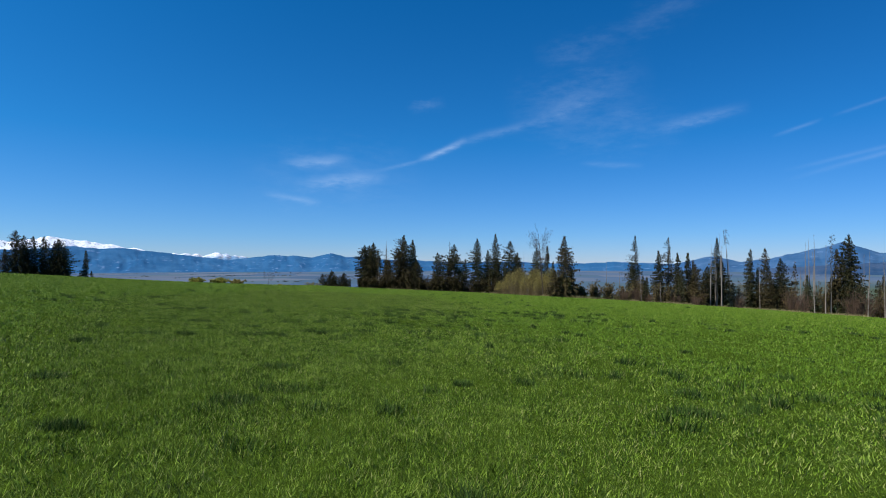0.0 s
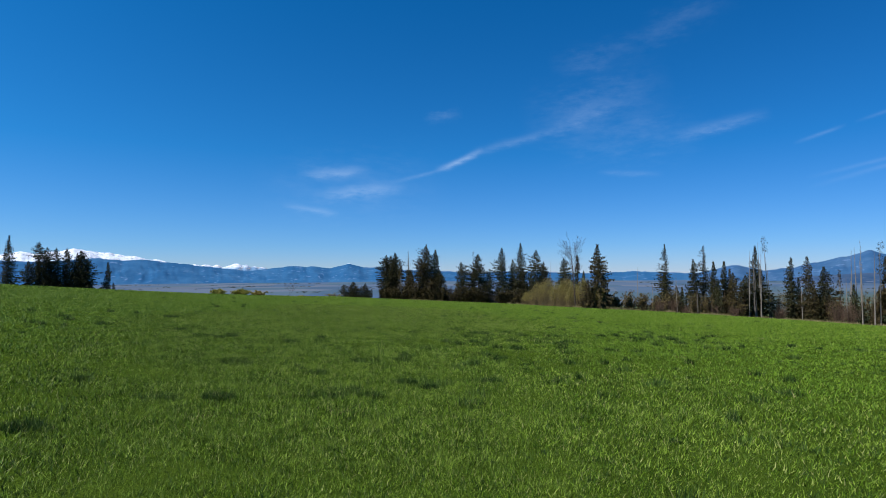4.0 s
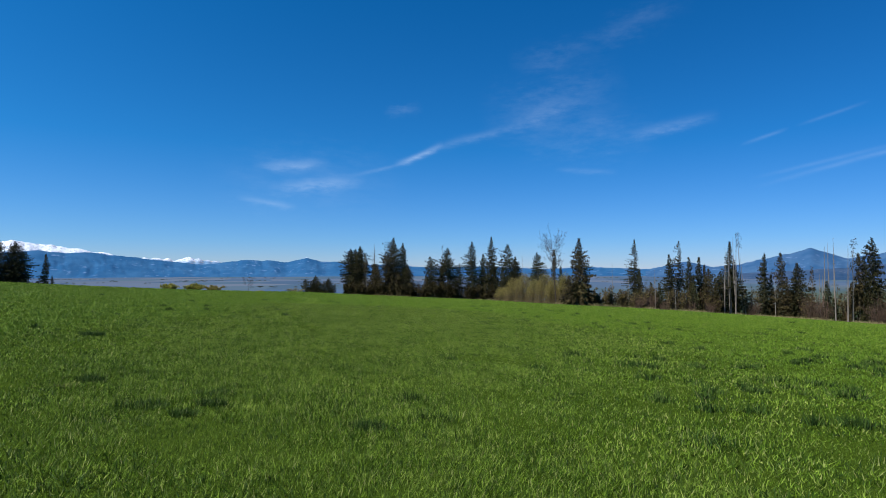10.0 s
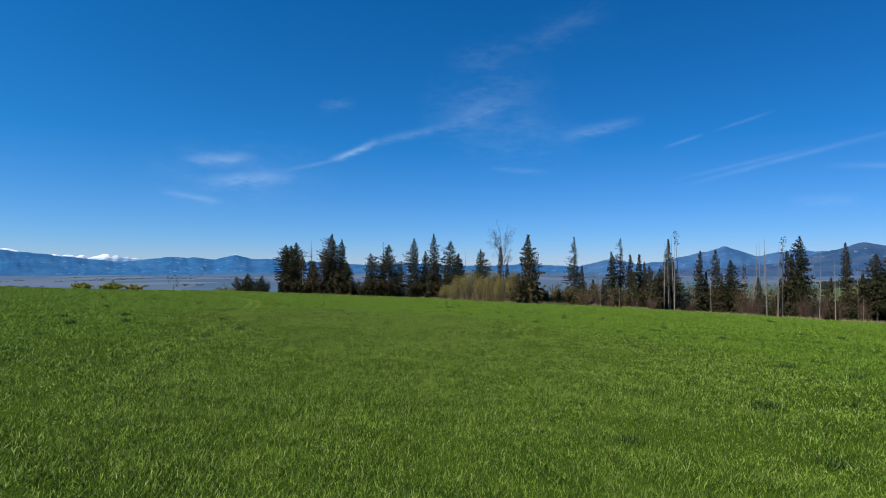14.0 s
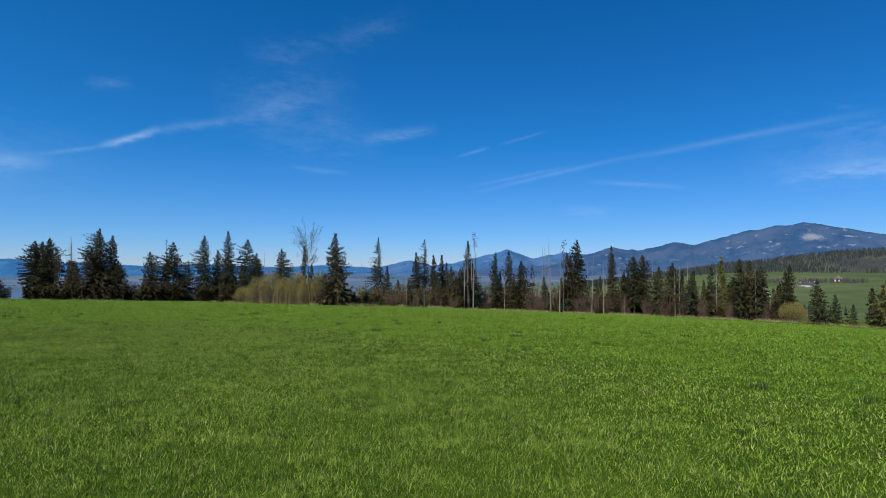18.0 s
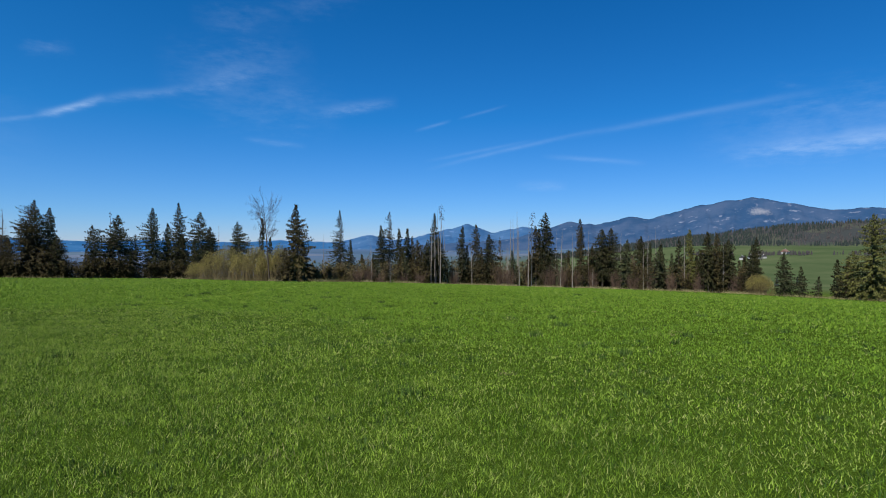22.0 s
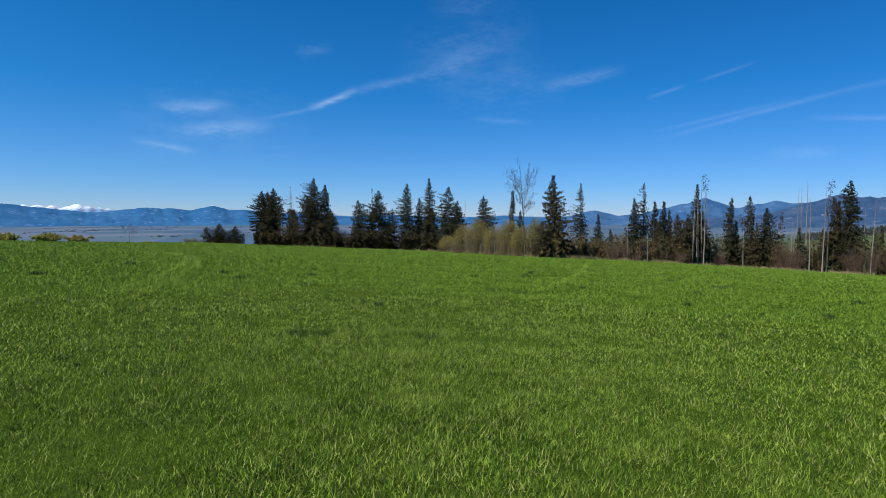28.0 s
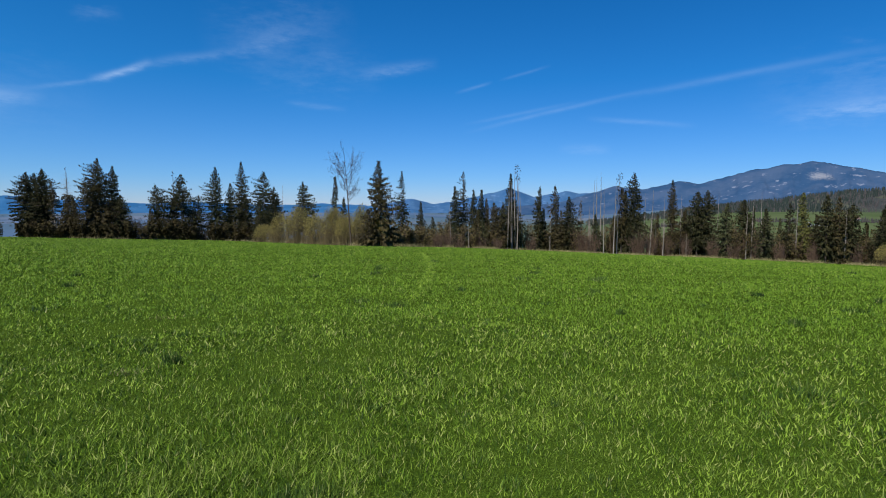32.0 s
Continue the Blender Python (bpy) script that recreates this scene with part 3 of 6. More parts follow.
def spruce(x, y, h, r, label, mat=None, base=0.03, dens=1.0, ragged=0.25, taper=0.8, bare_top=0.0, bare_low=0.0, lean=(0, 0), seed=0, name="spruce_tree", spread=1.0, group="", full=0.0):
    """A conifer: trunk, whorls of drooping limbs and needle sprays. bare_top, bare_low: shares of the limbs that lost their needles there."""
    mat = mat or MAT_SPRUCE
    r, taper, dens = (r * 1.57, taper + 0.15, dens * 1.4) if taper < 1 else (r * 1.45, taper - 0.15, dens * 1.5)
    rng = np.random.default_rng(1000 + seed * 7 + int(abs(x * 13 + y * 7)))
    ob = thing(name, x, y, float(ground_z(x, y)), label, "tree", group)
    p, tr = trunk_of(h, rng, 0.008 * h + 0.05, lean)
    part("trunk", mesh_of("trunk", *tube(p, tr, 7), True), MAT_BARK if bare_low < 0.6 else MAT_DEAD, ob)
    zb = base * h
    levels = np.arange(zb, h * 0.985, max(0.36, h / 66.0))
    count = 7
    z = np.repeat(levels, count) + rng.normal(0, 0.12, len(levels) * count)
    z = z.clip(0.2, h * 0.99)
    u = ((z - zb) / (h - zb)).clip(0, 1)
    az = np.tile(np.arange(count) * 2 * np.pi / count, len(levels)) + np.repeat(rng.uniform(0, 6.28, len(levels)), count) + rng.normal(0, 0.25, len(z))
    # broad gaps and bulges in the outline
    bulge = fbm(az / 6.283 * 3 + seed * 3.1, z / h * 6, 3, seed + 5)
    lop = rng.uniform(0, 6.28)
    form = (1 - u) ** taper * (1 - full) + full * (1 - u ** 3.2) ** 1.1
    form = form * (1 + 0.32 * np.cos(az - lop - 4 * u))
    L = r * form * (1 - 0.35 * np.exp(-u * 9)) * (0.30 + 1.36 * bulge) * rng.uniform(0.68, 1.22, len(z))
    L = L * (((1 - u) / 0.16).clip(0, 1)) ** 0.5
    L = np.maximum(L, 0.12 + 0.12 * rng.random(len(z)))
    keep = (fbm(az / 6.283 * 4 + 9, z / h * 11, 2, seed + 8) > ragged * 0.72) & (rng.random(len(z)) < 0.35 + 0.65 * dens)
    z, u, az, L = z[keep], u[keep], az[keep], L[keep]
    root = on_trunk(p, z)
    out = np.stack([np.cos(az), np.sin(az), np.zeros(len(az))], 1)
    rise = (0.35 * u - 0.28 * (1 - u) + rng.normal(0, 0.10, len(z)))
    sag = 0.30 * (1 - u) * spread

    def along(s):
        return root + out * (L * s)[:, None] + np.array((0, 0, 1)) * (L * (rise * s - sag * s * s + 0.12 * s ** 3))[:, None]

    bare = (rng.random(len(z)) < bare_top * (u > 0.62)) | (rng.random(len(z)) < bare_low * (u < 0.55))
    m, e = along(np.full(len(z), 0.55)), along(np.ones(len(z)))
    thick = 0.012 + 0.010 * L
    wood = sticks(root, e, thick, 0.006, rng) if bare_low + bare_top < 0.5 else joined([sticks(root, m, thick, thick * 0.65, rng), sticks(m, e, thick * 0.65, 0.006, rng)])
    stuff("branchwork", mesh_of("branchwork", *wood), MAT_DEAD if bare_low > 0.6 or bare_top > 0.7 else MAT_BARK, ob)
    live = np.where(~bare)[0]
    per = np.maximum(3, np.ceil(L[live] / (0.21 if h > 8 else 0.3) * dens)).astype(int)
    idx = np.repeat(live, per)
    s = rng.uniform(0.03, 1.0, len(idx)) ** 0.85
    z0, a0 = along_at(root, out, L, rise, sag, idx, s)
    turn = rng.choice([-1, 1], len(idx)) * rng.uniform(0.3, 1.15, len(idx))
    dirn = np.stack([np.cos(az[idx] + turn), np.sin(az[idx] + turn), rng.normal(-0.45, 0.35, len(idx))], 1)
    size = (0.27 + 0.28 * rng.random(len(idx))) * (0.75 + 0.5 * (1 - u[idx])) * (0.7 + 0.3 * min(1.0, h / 20))
    leaf = [sprays(z0, dirn, size, size * 0.33, rng, 0.5, 0.8)]
    tips = live
    leaf.append(sprays(e[tips] - 0.15 * out[tips], out[tips] + np.array((0, 0, 0.05)), 0.25 + 0.25 * rng.random(len(tips)), np.full(len(tips), 0.085), rng, 0.3))
    if bare_top < 0.5:
        t0 = on_trunk(p, rng.uniform(0.93, 0.99, 14) * h)
        leaf.append(sprays(t0, np.stack([rng.normal(0, .5, 14), rng.normal(0, .5, 14), rng.uniform(0.3, 1.2, 14)], 1), np.full(14, 0.34), np.full(14, 0.06), rng, 0.0))
    stuff("needle_foliage", mesh_of("needle_foliage", *joined(leaf)), mat, ob)
    return ob


def along_at(root, out, L, rise, sag, idx, s):
    q = root[idx] + out[idx] * (L[idx] * s)[:, None]
    q[:, 2] += L[idx] * (rise[idx] * s - sag[idx] * s * s + 0.12 * s ** 3) - 0.04
    return q, out[idx]


def snag(x, y, h, label, reach=0.7, twigs=46, lean=(0, 0), tuft=0.0, seed=0, mat=None, thick=0.0):
    """A dead standing conifer: a bare grey pole with broken side twigs, sometimes a green tuft left at the top."""
    rng = np.random.default_rng(5000 + seed + int(abs(x * 11 + y * 5)))
    ob = thing("dead_tree", x, y, float(ground_z(x, y)), label, "dead tree", "dead standing trees")
    lean = (lean[0] + rng.normal(0, 0.02), lean[1])
    p, tr = trunk_of(h, rng, thick or 0.0062 * h + 0.035, lean)
    part("trunk", mesh_of("trunk", *tube(p, tr, 6), True), mat or MAT_DEAD, ob)
    z = h * rng.uniform(0.25, 0.98, twigs) ** 0.8
    az = rng.uniform(0, 6.283, twigs)
    root = on_trunk(p, z)
    L = reach * rng.uniform(0.25, 1.2, twigs) * (1.15 - z / h)
    end = root + np.stack([np.cos(az) * L, np.sin(az) * L, L * rng.normal(-0.15, 0.3, twigs)], 1)
    stuff("branchwork", mesh_of("branchwork", *sticks(root, end, 0.045, 0.02, rng)), mat or MAT_DEAD, ob)
    if tuft > 0:
        n = int(150 * tuft)
        zt = h * (1 - 0.38 * tuft * rng.random(n))
        a = rng.uniform(0, 6.283, n)
        w = rng.random(n) ** 0.6 * 1.5 * fbm(a, zt * 0.9, 2, 4) ** 1.5
        c = on_trunk(p, zt) + np.stack([np.cos(a) * w, np.sin(a) * w, rng.normal(0, .15, n) - 0.25 * w], 1)
        d = np.stack([np.cos(a), np.sin(a), rng.normal(-0.3, .4, n)], 1)
        stuff("needle_foliage", mesh_of("needle_foliage", *sprays(c, d, rng.uniform(.35, .7, n), rng.uniform(.09, .16, n), rng, .3)), MAT_SPRUCE_BROWN, ob)
    return ob


def bare_tree(x, y, h, r, label, fork=0.3, mat=None, seed=0, lean=(0, 0), fine=1.0, name="bare_tree", levels=5):
    """A leafless broadleaf tree, forking into fine twigs."""
    rng = np.random.default_rng(7000 + seed)
    ob = thing(name, x, y, float(ground_z(x, y)), label, "tree")
    p, tr = trunk_of(h * 0.90, rng, 0.0062 * h + 0.03, lean, 7)
    part("trunk", mesh_of("trunk", *tube(p, tr, 7), True), mat or MAT_TWIG, ob)
    n0 = 30 if levels > 4 else 15
    z = h * rng.uniform(fork, 0.88, n0)
    az = np.arange(n0) * 2.4 + rng.normal(0, .3, n0)
    rel = ((z / h - fork) / (1 - fork)).clip(0, 1)
    L = r * 1.15 * (0.5 + 0.75 * np.sin(rel * 2.4 + 0.5)) * (1 - 0.5 * rel) * rng.uniform(.7, 1.1, n0)
    start = on_trunk(p, z)
    d = np.stack([np.cos(az) * 0.75, np.sin(az) * 0.75, rng.uniform(0.5, 1.15, n0)], 1)
    rad = np.full(n0, 0.007 * h * 0.22)
    pieces = []
    for lev in range(levels):
        d /= np.linalg.norm(d, axis=1)[:, None]
        mid = start + d * (L * 0.5)[:, None] + rng.normal(0, .04, d.shape) * L[:, None]
        end = start + d * L[:, None] + np.array((0, 0, 0.12)) * L[:, None]
        pieces += [sticks(start, mid, rad, rad * 0.75, rng), sticks(mid, end, rad * 0.75, rad * 0.45, rng)]
        k = (3, 4, 3, 3, 2)[lev] if lev < levels - 1 else 0
        if not k:
            break
        s = rng.uniform(0.3, 1.0, (len(L), k))
        i = np.repeat(np.arange(len(L)), k)
        s = s.ravel()[:, None]
        start = np.where(s < 0.5, start[i] + (mid[i] - start[i]) * s * 2, mid[i] + (end[i] - mid[i]) * (s * 2 - 1))
        d = d[i] + rng.normal(0, 0.48, (len(i), 3)) + np.array((0, 0, 0.10))
        L = L[i] * rng.uniform(.36, .62, len(i))
        rad = np.maximum(rad[i] * 0.55, 0.009 * fine)
    stuff("branchwork", mesh_of("branchwork", *joined(pieces)), mat or MAT_TWIG, ob)
    return ob


def shrub(x, y, h, r, label, leaf=None, leaves=1200, twig=None, stems=46, seed=0, name="shrub", size=0.2, group=""):
    """A many-stemmed bush: a fan of stems, side twigs, and small leaves or buds."""
    rng = np.random.default_rng(9000 + seed + int(abs(x * 17 + y * 3)))
    ob = thing(name, x, y, float(ground_z(x, y)) - 0.05, label, "shrub", group)
    a, w = rng.uniform(0, 6.283, stems), rng.random(stems) ** 0.6
    b = np.stack([np.cos(a), np.sin(a), np.zeros(stems)], 1)
    s0 = b * (w * r * 0.45)[:, None]
    hh = h * rng.uniform(0.55, 1.0, stems) * (1.05 - 0.35 * w)
    m = s0 + b * (w * r * 0.25)[:, None] + np.stack([rng.normal(0, .1, stems), rng.normal(0, .1, stems), hh * 0.5], 1)
    e = m + b * (w * r * 0.35)[:, None] + np.stack([rng.normal(0, .3, stems), rng.normal(0, .3, stems), hh * 0.5], 1)
    pieces = [sticks(s0, m, 0.05, 0.036, rng), sticks(m, e, 0.036, 0.016, rng)]
    k = 7
    i = np.repeat(np.arange(stems), k)
    t = rng.uniform(0.1, 1.0, len(i))[:, None]
    q = np.where(t < 0.5, s0[i] + (m[i] - s0[i]) * t * 2, m[i] + (e[i] - m[i]) * (t * 2 - 1))
    d = rng.normal(0, 1, (len(i), 3)) * (0.5, 0.5, 0.3) + (0, 0, 0.55) + 0.4 * b[i]
    q2 = q + d * (0.11 * h * rng.uniform(.5, 1.4, len(i)))[:, None]
    q2[:, 2] = np.minimum(q2[:, 2], h * (0.86 + 0.18 * rng.random(len(i))))
    pieces.append(sticks(q, q2, 0.024, 0.013, rng))
    i2 = np.arange(len(q))
    t2 = rng.uniform(0.3, 1, len(i2))[:, None]
    q3 = q[i2] + (q2[i2] - q[i2]) * t2
    q4 = q3 + (rng.normal(0, 1, (len(i2), 3)) * 0.6 + (0, 0, 0.4)) * (0.06 * h)
    pieces.append(sticks(q3, q4, 0.018, 0.01, rng))
    stuff("stem_clump", mesh_of("stem_clump", *joined(pieces)), twig or MAT_TWIG, ob)
    if leaf:
        i = rng.integers(0, len(i2), leaves)
        t = rng.uniform(0.2, 1.1, leaves)[:, None]
        c = q3[i] + (q4[i] - q3[i]) * t + rng.normal(0, .12, (leaves, 3))
        sz = size * rng.uniform(.6, 1.4, leaves)
        stuff("leaf_foliage", mesh_of("leaf_foliage", *sprays(c, rng.normal(0, 1, (leaves, 3)) + (0, 0, .3), sz, sz * 0.4, rng, .1)), leaf, ob)
    return ob


def willow(x, y, h, r, label, seed=0, leaves=4200, leaf=None, group="willow bushes"):
    """A rounded bush: a fan of bowed stems, a dome of fine upright twigs and a veil of small opening leaves."""
    rng = np.random.default_rng(8000 + seed)
    ob = thing("willow_bush", x, y, float(ground_z(x, y)) - 0.05, label, "shrub", group)
    n = 44
    a, w = rng.uniform(0, 6.283, n), rng.random(n) ** 0.5
    b = np.stack([np.cos(a), np.sin(a), np.zeros(n)], 1)
    foot = b * (w * r * 0.30)[:, None]
    up = np.array((0, 0, 1.0))
    knee = foot + b * (w * r * 0.35)[:, None] + up * (h * 0.42 * rng.uniform(.7, 1.1, n))[:, None]
    head = knee + b * (w * r * 0.20)[:, None] + up * (h * 0.36 * (1 - 0.45 * w * w))[:, None] + rng.normal(0, .15, (n, 3))
    pieces = [sticks(foot, knee, 0.05, 0.035, rng), sticks(knee, head, 0.035, 0.014, rng)]

    def dome(k, inner):
        q, t = rng.uniform(0, 6.283, k), np.arccos(rng.uniform(-0.15, 1, k))
        s = rng.uniform(inner, 1, k) ** 0.6 * (0.72 + 0.5 * fbm(q * 1.3 + seed, t * 2.2, 3, seed))
        return np.stack([np.cos(q) * np.sin(t) * r * s, np.sin(q) * np.sin(t) * r * s, h * (0.36 + 0.60 * np.cos(t) * s)], 1)

    k = 260
    q, w2 = rng.uniform(0, 6.283, k), r * rng.random(k) ** 0.5 * 0.95
    c = np.stack([np.cos(q) * w2, np.sin(q) * w2, np.zeros(k)], 1)
    pieces.append(sticks(c, c + c * 0.12 + up * (h * rng.uniform(.2, .5, k))[:, None] + rng.normal(0, .25, c.shape), 0.03, 0.012, rng))
    c = dome(560, 0.15)
    d = c * (0.35, 0.35, 0) / r + rng.normal(0, .28, c.shape) + up
    L = (h * rng.uniform(.07, .17, len(c)))[:, None]
    pieces.append(sticks(c - d * L * 0.5, c + d * L * 0.5, 0.020, 0.010, rng))
    stuff("stem_clump", mesh_of("stem_clump", *joined(pieces)), MAT_WILLOW_TWIG, ob)
    c = dome(leaves, 0.35)
    low = rng.random(leaves) < np.clip((c[:, 2] / h - 0.12) * 2.2, 0, 1)
    c = c[low]
    sz = rng.uniform(.11, .25, len(c))
    stuff("leaf_foliage", mesh_of("leaf_foliage", *sprays(c, rng.normal(0, 1, c.shape) + (0, 0, .5), sz, sz * 0.36, rng, .1, 1.0)), leaf or MAT_BUDS, ob)
    return ob


# ---- the row of trees along the meadow's edge, from west to east ----
spruce(-192.0, 234.6, 29.4, 3.3, "tall dark spruce tree behind the meadow's crest", dens=1.1, seed=1)
spruce(-203.6, 261.7, 20.7, 2.4, "dark spruce tree in a group with bare lower trunks", base=0.34, ragged=0.25, taper=0.55, full=0.4, dens=1.0, seed=2)
spruce(-200.1, 264.4, 29.9, 3.6, "dark spruce tree in a group with bare lower trunks", base=0.34, ragged=0.25, taper=0.55, full=0.4, dens=1.0, seed=3)
spruce(-197.7, 266.2, 27.6, 3.1, "dark spruce tree in a group with bare lower trunks", base=0.34, ragged=0.25, taper=0.55, full=0.4, dens=1.0, seed=4)
spruce(-195.1, 268.1, 27.3, 3.1, "dark spruce tree in a group with bare lower trunks", base=0.34, ragged=0.25, taper=0.55, full=0.4, dens=1.0, seed=5)
spruce(-191.4, 270.8, 27.2, 3.5, "dark spruce tree in a group with bare lower trunks", base=0.34, ragged=0.25, taper=0.55, full=0.4, dens=1.0, seed=6)
spruce(-188.2, 273.0, 25.3, 2.9, "dark spruce tree in a group with bare lower trunks", base=0.34, ragged=0.25, taper=0.55, full=0.4, dens=1.0, seed=7)
spruce(-186.7, 274.0, 26.5, 3.2, "dark spruce tree in a group with bare lower trunks", base=0.34, ragged=0.25, taper=0.55, full=0.4, dens=1.0, seed=8)
spruce(-184.7, 275.4, 22.2, 3.3, "dark spruce tree in a group with bare lower trunks", base=0.34, ragged=0.25, taper=0.55, full=0.4, dens=1.0, seed=9)
spruce(-177.6, 280.0, 21.1, 2.5, "lone slender spruce tree behind the meadow's crest", ragged=0.4, seed=10)
spruce(-175.4, 281.4, 10.8, 1.5, "small spruce tree beside a taller one", seed=11)
spruce(-37.6, 270.1, 22.0, 3.8, "dark green spruce tree with dense limbs down to the ground", taper=0.42, dens=1.15, ragged=0.15, base=0.0, full=0.6, seed=12)
spruce(-33.2, 268.0, 23.3, 3.7, "dark green spruce tree with dense limbs down to the ground", taper=0.5, dens=1.15, ragged=0.15, base=0.0, full=0.6, seed=13)
spruce(-36.2, 276.0, 23.3, 4.1, "dark green spruce tree with dense limbs down to the ground", taper=0.45, dens=1.1, ragged=0.2, base=0.0, full=0.6, seed=14)
spruce(-29.9, 262.9, 18.7, 2.4, "half-dead spruce tree with drooping bare limbs", mat=MAT_SPRUCE_BROWN, bare_low=0.75, ragged=0.45, seed=15)
spruce(-26.3, 261.8, 23.5, 2.3, "spruce tree with a bare dead top", mat=MAT_SPRUCE_BROWN, bare_top=0.96, ragged=0.25, taper=0.55, seed=16)
spruce(-24.4, 257.8, 13.6, 2.0, "young spruce tree with brownish needles", mat=MAT_SPRUCE_BROWN, seed=17)
spruce(-17.7, 255.0, 26.1, 4.2, "large dense spruce tree with a broad dark crown", mat=MAT_SPRUCE_BROWN, taper=0.55, dens=1.2, ragged=0.12, base=0.0, full=0.6, seed=18)
spruce(-13.4, 256.0, 24.2, 2.7, "dark green spruce tree with dense limbs down to the ground", taper=0.5, dens=1.1, base=0.0, full=0.6, seed=19)
spruce(-19.6, 254.0, 19.0, 3.7, "brownish-green spruce tree at the meadow's edge", mat=MAT_SPRUCE_BROWN, taper=0.6, base=0.0, full=0.6, seed=20)
spruce(-11.9, 252.0, 14.8, 2.8, "dark green spruce tree with dense limbs down to the ground", taper=0.7, base=0.0, full=0.6, seed=21)
spruce(-2.0, 246.3, 17.7, 3.2, "dark green spruce tree with dense limbs down to the ground", taper=0.5, ragged=0.3, base=0.0, full=0.35, seed=22)
spruce(-4.1, 243.2, 9.2, 2.3, "brownish-green spruce tree at the meadow's edge", mat=MAT_SPRUCE_BROWN, base=0.0, seed=23)
spruce(3.1, 250.3, 23.4, 2.0, "spruce tree with a bare dead spire", bare_top=0.95, ragged=0.35, seed=24)
spruce(4.9, 246.5, 21.7, 4.3, "wind-torn spruce tree with hanging limbs to one side", taper=0.45, ragged=0.42, base=0.0, full=0.35, seed=25)
spruce(8.3, 245.5, 15.4, 3.3, "ragged spruce tree with hanging broken limbs", ragged=0.55, taper=0.5, lean=(0.10, 0), base=0.05, seed=26)
spruce(15.2, 245.8, 25.0, 3.3, "tall bluish spruce tree with layered limbs", mat=MAT_SPRUCE_BLUE, taper=0.55, ragged=0.28, base=0.0, full=0.2, seed=27)
spruce(19.5, 247.7, 21.4, 2.3, "narrow dark spruce tree at the meadow's edge", mat=MAT_SPRUCE_BLUE, taper=0.5, base=0.0, seed=28)
spruce(22.8, 244.9, 28.8, 3.2, "tall spruce tree with a full dark crown", taper=0.55, dens=1.15, base=0.0, full=0.2, seed=29)
spruce(23.5, 241.1, 17.8, 2.8, "dark green spruce tree with dense limbs down to the ground", base=0.0, taper=0.6, full=0.2, seed=30)
spruce(28.1, 237.4, 25.7, 3.2, "pine tree with a tufted dark green crown", mat=MAT_SPRUCE_BLUE, base=0.3, taper=0.45, ragged=0.4, full=0.5, seed=31)
spruce(31.1, 235.5, 21.0, 2.3, "pine tree with a tufted dark green crown", base=0.25, taper=0.5, ragged=0.35, full=0.5, seed=32)
spruce(25.5, 231.5, 16.0, 2.7, "dark green spruce tree with dense limbs down to the ground", base=0.0, seed=33)
snag(33.6, 234.0, 21.3, "dead grey conifer trunk standing at the meadow's edge", reach=0.9, seed=34)
spruce(36.8, 222.8, 21.8, 2.7, "pine tree with a tufted dark green crown", mat=MAT_SPRUCE_BLUE, base=0.3, taper=0.5, ragged=0.4, full=0.5, seed=35)
spruce(33.7, 182.8, 19.0, 1.3, "sparse tall spruce tree with thin ragged limbs", ragged=0.5, taper=0.6, seed=36)
spruce(35.3, 181.1, 13.8, 1.6, "small ragged spruce tree behind a bush", ragged=0.4, seed=37)
bare_tree(27.3, 154.1, 20.0, 2.9, "tall bare broadleaf tree with fine grey twigs", fork=0.40, fine=0.8, lean=(-0.05, 0), seed=38)
spruce(33.0, 154.4, 17.2, 2.9, "spruce tree with a narrow top and a broad brownish skirt", mat=MAT_SPRUCE_BROWN, taper=1.25, ragged=0.2, dens=1.2, base=0.0, full=0.35, seed=39)
spruce(35.5, 156.1, 8.7, 2.1, "brownish-green spruce tree at the meadow's edge", mat=MAT_SPRUCE_BROWN, base=0.0, taper=0.6, seed=40)
spruce(30.2, 152.3, 7.2, 1.7, "brownish-green spruce tree at the meadow's edge", mat=MAT_SPRUCE_BROWN, base=0.0, taper=0.6, seed=41)
spruce(91.0, 267.0, 32.0, 3.3, "sparse tall spruce tree with thin ragged limbs", ragged=0.42, taper=0.6, dens=0.8, seed=42)
spruce(69.7, 207.6, 16.4, 2.1, "small spruce tree at the meadow's edge", ragged=0.3, seed=43)
spruce(73.6, 206.7, 11.8, 2.1, "small spruce tree at the meadow's edge", seed=44)
snag(60.0, 207.3, 17.9, "dead grey conifer trunk standing at the meadow's edge", twigs=20, seed=45)
snag(60.3, 192.8, 12.6, "dead grey conifer trunk standing at the meadow's edge", twigs=16, seed=46)
spruce(78.6, 197.5, 25.3, 2.4, "tall leaning spruce tree with few hanging limbs", ragged=0.58, taper=0.5, dens=0.7, mat=MAT_SPRUCE_BROWN, lean=(0.02, 0), seed=47)
spruce(74.7, 194.6, 20.4, 2.5, "dark green spruce tree with dense limbs down to the ground", ragged=0.3, taper=0.7, base=0.0, seed=48)
spruce(81.3, 195.3, 19.9, 1.7, "narrow dark spruce tree at the meadow's edge", ragged=0.3, taper=0.6, seed=49)
spruce(86.1, 198.7, 20.4, 1.9, "narrow dark spruce tree at the meadow's edge", ragged=0.3, taper=0.6, seed=50)
spruce(88.2, 198.6, 17.9, 1.6, "narrow dark spruce tree at the meadow's edge", mat=MAT_SPRUCE_BROWN, seed=51)
spruce(84.6, 189.5, 15.2, 2.3, "dark green spruce tree with dense limbs down to the ground", mat=MAT_SPRUCE_BROWN, taper=0.5, base=0.0, full=0.35, seed=52)
